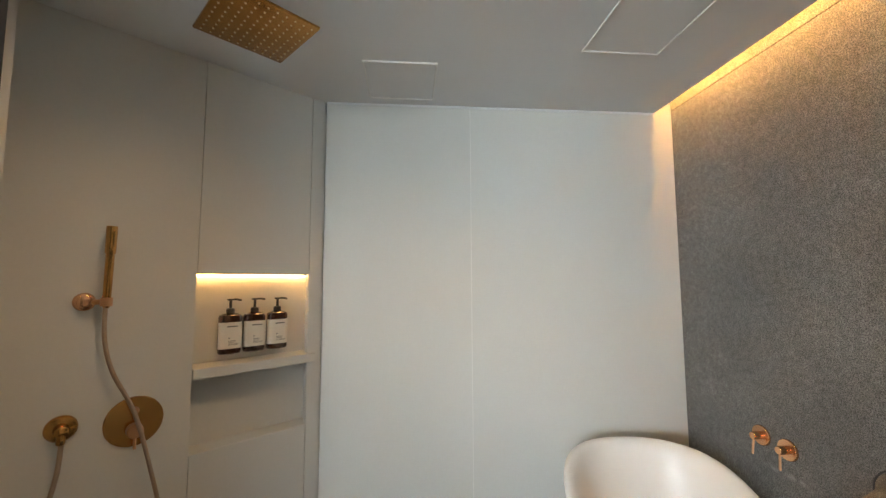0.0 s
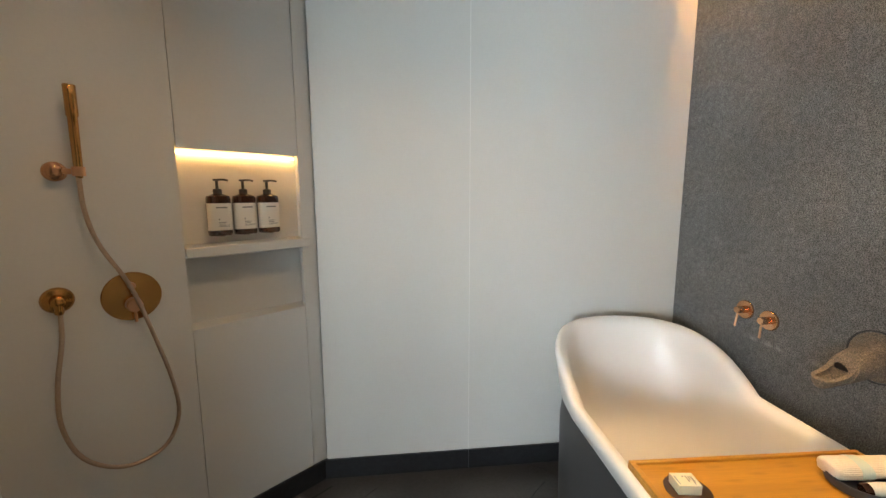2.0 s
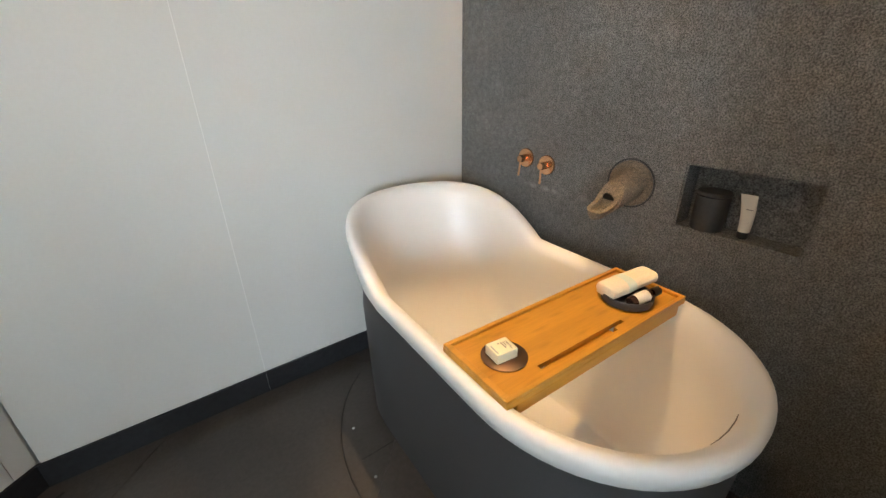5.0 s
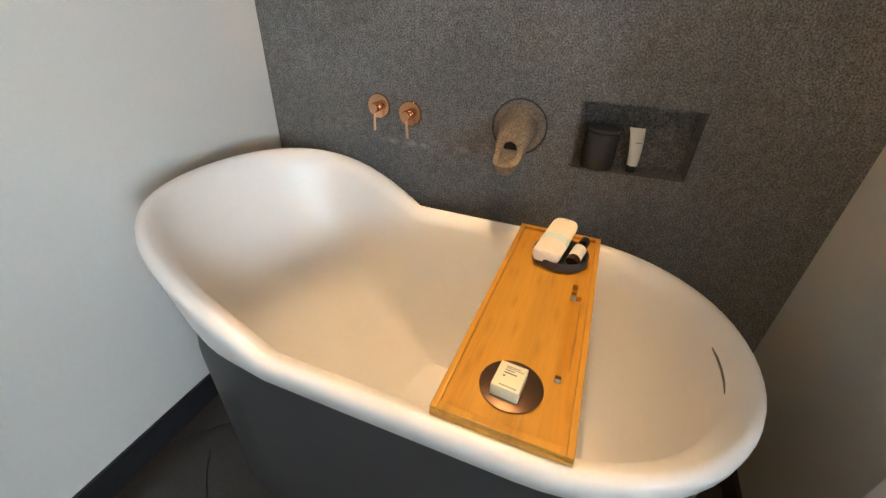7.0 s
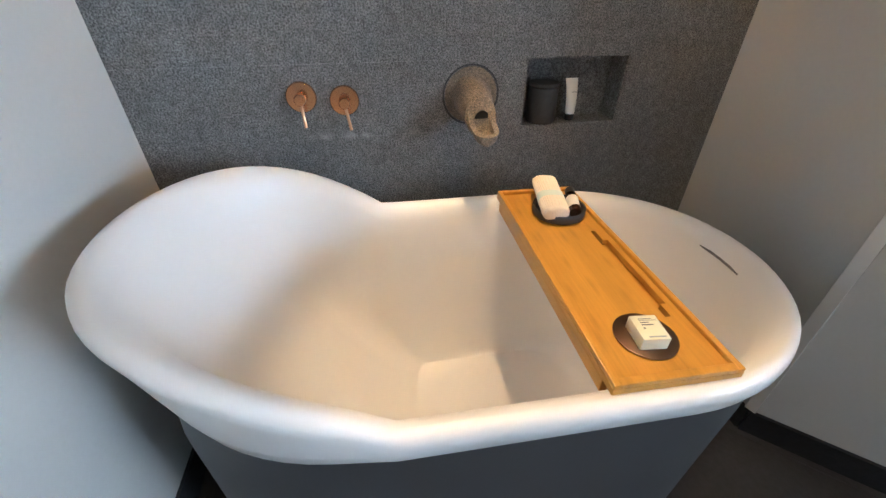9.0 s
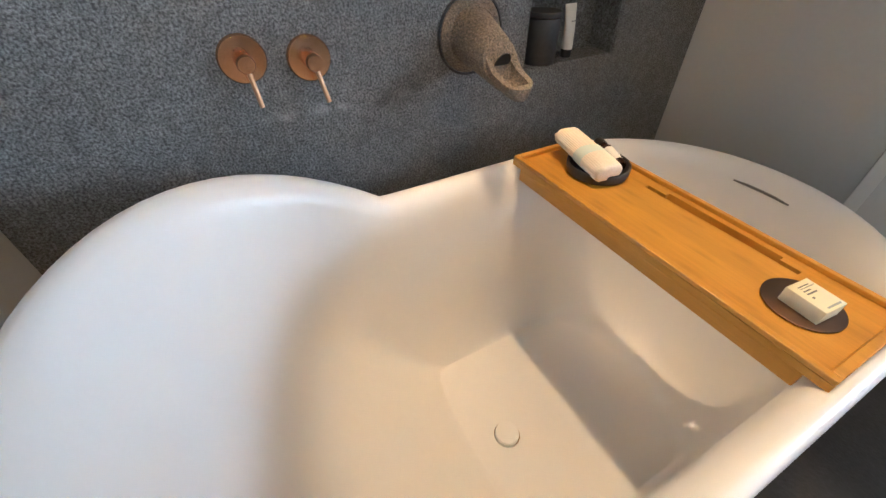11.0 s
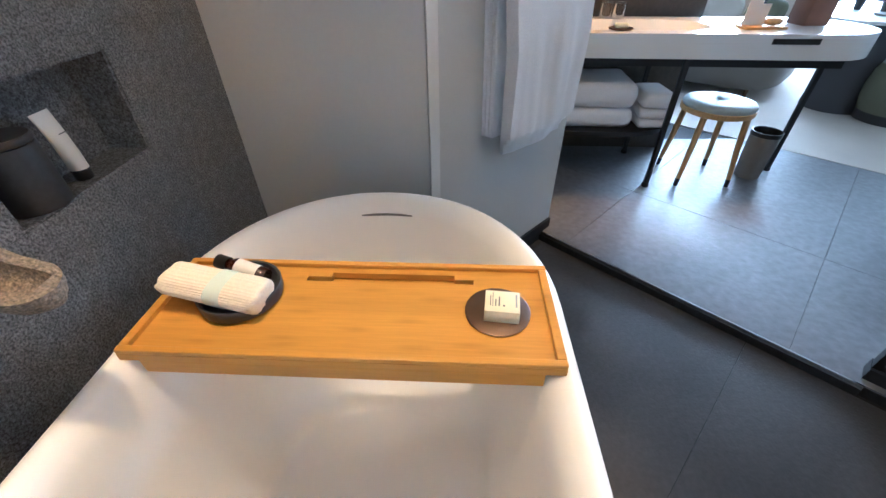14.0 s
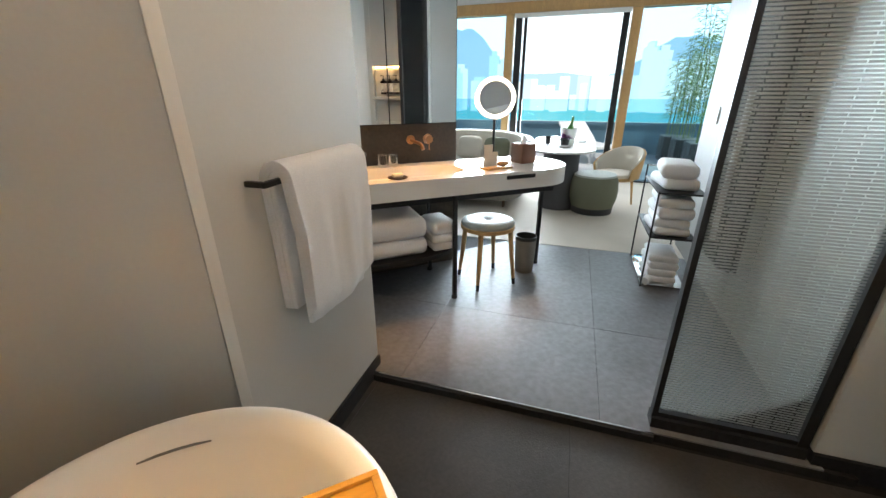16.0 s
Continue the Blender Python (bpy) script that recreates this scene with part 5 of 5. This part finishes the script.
chair = empty("armchair", in_living(3.62, 1.12, 0.042, -48) @ Matrix.Scale(0.9, 4), "oak armchair with curved back and cream upholstery", "armchair")
bm = bmesh.new()
lathe(bm, [(0.0, 0.33), (0.24, 0.33), (0.262, 0.345), (0.262, 0.375), (0, 0.375)], 48, cap=False)
part("seat_frame", bm, M_OAK, chair)
bm = bmesh.new()
lathe(bm, [(0.245, 0.375), (0.255, 0.395), (0.245, 0.42), (0.15, 0.432), (0, 0.435)], 48, cap=False)
part("seat", bm, M_CREAM, chair, "pale grey seat cushion", smooth=60)
bm = bmesh.new()
shell(bm, 0.255, 0.40, 0.735, -100, 100, 0.03, dip=0.22)
part("backrest", bm, M_CREAM, chair, "curved cream backrest", smooth=50)
bm = bmesh.new()
shell(bm, 0.288, 0.36, 0.725, -102, 102, 0.016, dip=0.22)
part("back_shell", bm, M_OAK, chair, "bent oak outer shell", smooth=50)
for a0 in (45, 135, 225, 315):
    c0, s0 = math.cos(math.radians(a0)), math.sin(math.radians(a0))
    bm = bmesh.new()
    tube(bm, [(0.22 * c0, 0.22 * s0, 0.345), (0.265 * c0, 0.265 * s0, 0.0)], [0.018, 0.011], 14)
    part("leg", bm, M_OAK, chair)

sofa = empty("sofa", in_living(3.55, -0.70, 0.042), "rounded cream sofa with a curved back", "sofa")


def blob_plan(hx, hy, e=0.45, n=56):
    return rounded(hx, hy, n, e)


bm = bmesh.new()
loops(bm, [[p * f + Vector((0, 0, z)) for p in blob_plan(0.66, 0.80)] for f, z in ((0.95, 0.09), (0.99, 0.11), (1.0, 0.2), (1.0, 0.30), (0.985, 0.33))], cap_first=True, cap_last=True)
part("base", bm, M_TAUPE, sofa, "taupe leather sofa base", smooth=60)
bm = bmesh.new()
loops(bm, [[p * f + Vector((-0.06, 0, z)) for p in blob_plan(0.58, 0.70)] for f, z in ((0.97, 0.331), (1.0, 0.36), (1.0, 0.40), (0.96, 0.43), (0.85, 0.435))], cap_first=True, cap_last=True)
part("seat", bm, M_CREAM, sofa, "cream seat cushion", smooth=60)
bm = bmesh.new()
shell(bm, 0.50, 0.331, 0.78, -95, 95, 0.11, 36, 0.08, 0.06)
bmesh.ops.scale(bm, vec=(1.02, 1.31, 1.0), verts=bm.verts)
part("backrest", bm, M_CREAM, sofa, "curved padded backrest", smooth=60)
for x in (-0.5, 0.5):
    for y in (-0.6, 0.6):
        bm = bmesh.new()
        lathe(bm, [(0.016, 0.0), (0.022, 0.10)], 16, Matrix.Translation((x, y, 0)))
        part("leg", bm, M_BRONZE, sofa)
for du, dv, mt, lb in ((0.22, 0.28, M_GREEN, "olive striped cushion leaning on the sofa back"), (0.3, -0.1, M_CREAM, "cream cushion leaning on the sofa back")):
    cu = empty("cushion", in_living(3.55 + du, -0.62 + dv, 0.48, 0) @ pose(0, 0, 0.135, 0, -68, 0), lb, "cushion")
    bm = bmesh.new()
    loops(bm, [[Vector((p.x * 0.15 * w, p.y * 0.17 * w, z)) for p in rounded(1, 1, 36, 0.5)] for w, z in ((0.55, -0.055), (0.85, -0.045), (0.98, -0.015), (1.0, 0.0), (0.98, 0.015), (0.85, 0.045), (0.55, 0.055))], cap_first=True, cap_last=True)
    part("pad", bm, mt, cu, smooth=60)

# ---------------------------------------------------------------- terrace and distance
# Dark parapet lifted towards blue: the haze in front of it is in the colour.
parapet = structure("terrace_wall", material("haze_blue_parapet", (0.10, 0.19, 0.25), 0.5, stain=0.1), (8.1, 8.25, -9, 9, 0.0, 0.62), (8.06, 8.3, -9, 9, 0.62, 0.68), m=LR, label="dark parapet wall round the terrace, blue haze put into its colour")
rail_p = structure("terrace_glass", M_PANE, (8.16, 8.172, -9, 9, 0.70, 1.15), m=LR, label="clear glass balustrade on the parapet")
rail_p.visible_shadow = False


def bamboo_planter(u, v, seed, tall):
    ob = empty("bamboo_planter", in_living(u, v, 0.031), "dark square planter with slender green bamboo on the terrace", "planter", "planters on the terrace")
    bm = bmesh.new()
    box(bm, -0.24, 0.24, -0.24, 0.24, 0.0, 0.46, bevel=0.01)
    part("box", bm, M_DISH, ob)
    solid("soil", M_TAUPE, (-0.22, 0.22, -0.22, 0.22, 0.461, 0.468), parent=ob)
    r0 = random.Random(seed)
    bmc, bml = bmesh.new(), bmesh.new()
    for _ in range(9):
        x, y = r0.uniform(-0.17, 0.17), r0.uniform(-0.17, 0.17)
        h = tall * r0.uniform(0.7, 1.05)
        dx, dy = r0.uniform(-0.16, 0.16), r0.uniform(-0.16, 0.16)
        pts = [Vector((x + dx * t * t, y + dy * t * t, 0.46 + h * t)) for t in [k / 8 for k in range(9)]]
        tube(bmc, pts, [0.008 - 0.0006 * k for k in range(9)], 6)
        for _ in range(100):
            t = r0.uniform(0.25, 1.0)
            p = Vector((x + dx * t * t, y + dy * t * t, 0.46 + h * t))
            a = r0.uniform(0, 6.28)
            d = Vector((math.cos(a), math.sin(a), r0.uniform(-0.5, 0.4))).normalized()
            out = d * r0.uniform(0.02, 0.16)
            leaf(bml, p + out, d, r0.uniform(0.08, 0.15), 0.018)
    part("stems", bmc, material("green_cane", (0.20, 0.26, 0.08), 0.5, grain=0.2, scale=30), ob)
    part("leaves", bml, material("bamboo_leaf", (0.30, 0.46, 0.13), 0.6, grain=0.2, scale=9), ob, smooth=0)


bamboo_planter(6.35, 2.70, 1, 1.9)
bamboo_planter(6.90, 2.60, 2, 2.1)
bamboo_planter(7.42, 2.50, 3, 1.8)
lounger = empty("lounge_chair", in_living(7.0, 0.9, 0.031, 30), "white reclining lounge chair on the terrace", "lounge chair")
solid("bed", M_COUNTER, (-0.6, 0.2, -0.3, 0.3, 0.28, 0.33), parent=lounger, bevel=0.01)
bm = bmesh.new()
box(bm, 0, 0.65, -0.3, 0.3, 0, 0.05, pose(0.2, 0, 0.28, 0, -35, 0), bevel=0.01)
part("backrest", bm, M_COUNTER, lounger)
for x in (-0.55, 0.15):
    for y in (-0.27, 0.27):
        solid("leg", M_CHROME, (x - 0.015, x + 0.015, y - 0.015, y + 0.015, 0, 0.28), parent=lounger)

# distance: harbour, towers, hills and bright sky, with daylight and haze painted in
# Emission only: daylight and haze are in the colour, no lamp lights these.
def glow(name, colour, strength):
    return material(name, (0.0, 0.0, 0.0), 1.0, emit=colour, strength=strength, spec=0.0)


structure("water", glow("painted_haze_water", (0.26, 0.80, 0.84), 0.95), (60, 900, -900, 900, -30.0, -29.0), m=LR, label="harbour water far below, daylight and haze put into a glowing turquoise")
bm = bmesh.new()
ridge = []
for k in range(121):
    y = -700 + k * 1400 / 120
    h = 60 + 95 * (0.5 + 0.5 * math.sin(y * 0.0075 + 1.0)) + 34 * noise.noise(Vector((y * 0.011, 0.3, 0))) + 12 * noise.noise(Vector((y * 0.05, 2.0, 0)))
    h *= 1 - 0.80 * math.exp(-((y - 25) / 170) ** 4)
    ridge.append((y, h))
loops(bm, [[Vector((820, y, -35)) for y, h in ridge], [Vector((830, y, h * 0.6)) for y, h in ridge], [Vector((850, y, h)) for y, h in ridge], [Vector((900, y, -35)) for y, h in ridge]], close=False)
tagged(part("backdrop_hills", bm, glow("painted_haze_hills", (0.50, 0.74, 0.94), 1.05), m=LR), "hills across the harbour, blue haze painted into their glowing colour", kind="structure")
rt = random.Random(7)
m_tower = [glow("painted_haze_tower", c, 1.30) for c in ((0.76, 0.93, 0.98), (0.56, 0.80, 0.93), (0.84, 0.96, 1.0))]
for k in range(96):
    y = -520 + k * 11 + rt.uniform(-6, 6)
    w, h, x = rt.uniform(9, 20), rt.uniform(45, 100), rt.uniform(640, 760)
    h *= 1 - 0.45 * math.exp(-((y - 25) / 105) ** 4)
    tw = empty("tower_block", LR @ pose(x, y, -31), "tower block across the harbour, pale haze painted into its glowing colour", "building", "towers across the harbour")
    bm = bmesh.new()
    box(bm, -8, 8, -w / 2, w / 2, 0, h)
    if h > 55:
        box(bm, -5, 5, -w / 4, w / 4, h, h + 7)
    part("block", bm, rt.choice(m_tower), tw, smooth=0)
bm = bmesh.new()
arc = [math.radians(-75 + k * 5) for k in range(31)]
loops(bm, [[Vector((1500 * math.cos(a), 1500 * math.sin(a), z)) for a in arc] for z in (-60, 900)], close=False)
tagged(part("backdrop_sky", bm, glow("bright_haze", (0.80, 0.93, 1.0), 1.9), m=LR), "bright white sky haze painted on a glowing sheet above the hills", kind="structure")

# ---------------------------------------------------------------- floor tiles, as pieces
def tiles(parent, mat, us, vs, z0, z1, cuts, gap=0.0012):
    """Square-cut tiles between the joint lines, in the living room frame."""
    for u0, u1 in zip(us, us[1:]):
        for v0, v1 in zip(vs, vs[1:]):
            bm = bmesh.new()
            box(bm, u0 + gap, u1 - gap, -v1 + gap, -v0 - gap, z0, z1)
            bm.transform(LR)
            for co, no in cuts:
                r = bmesh.ops.bisect_plane(bm, geom=bm.verts[:] + bm.edges[:] + bm.faces[:], plane_co=co, plane_no=no, clear_outer=True)
                rim = [e for e in r["geom_cut"] if isinstance(e, bmesh.types.BMEdge)]
                if rim:
                    bmesh.ops.edgenet_fill(bm, edges=rim)
            if bm.faces:
                part("tile", bm, mat, parent, m=parent.matrix_basis.inverted(), smooth=20)
            else:
                bm.free()


tiles(lower, M_TILE, (-2.75, -1.85, -0.95, -0.077), (-1.975, -1.075, -0.175, 0.724, 1.625, 2.525), -0.02, 0.0, ((Vector((1.35, 0, 0)), Vector((1, 0, 0))), (Vector((0, 2.15, 0)), Vector((0, 1, 0))), (SW @ Vector((0, -0.05, 0)), SW.to_3x3() @ Vector((0, -1, 0)))))
tiles(upper, M_TILE2, (-0.058, 0.66, 1.948), (-2.0, -0.96, -0.062, 0.838, 1.7), 0.02, 0.04, ((Vector((0.5, 0, 0)), Vector((1, 0, 0))), (Vector((0, -1.28, 0)), Vector((0, -1, 0))), (LR @ Vector((0, -1.6, 0)), LR.to_3x3() @ Vector((0, -1, 0)))))
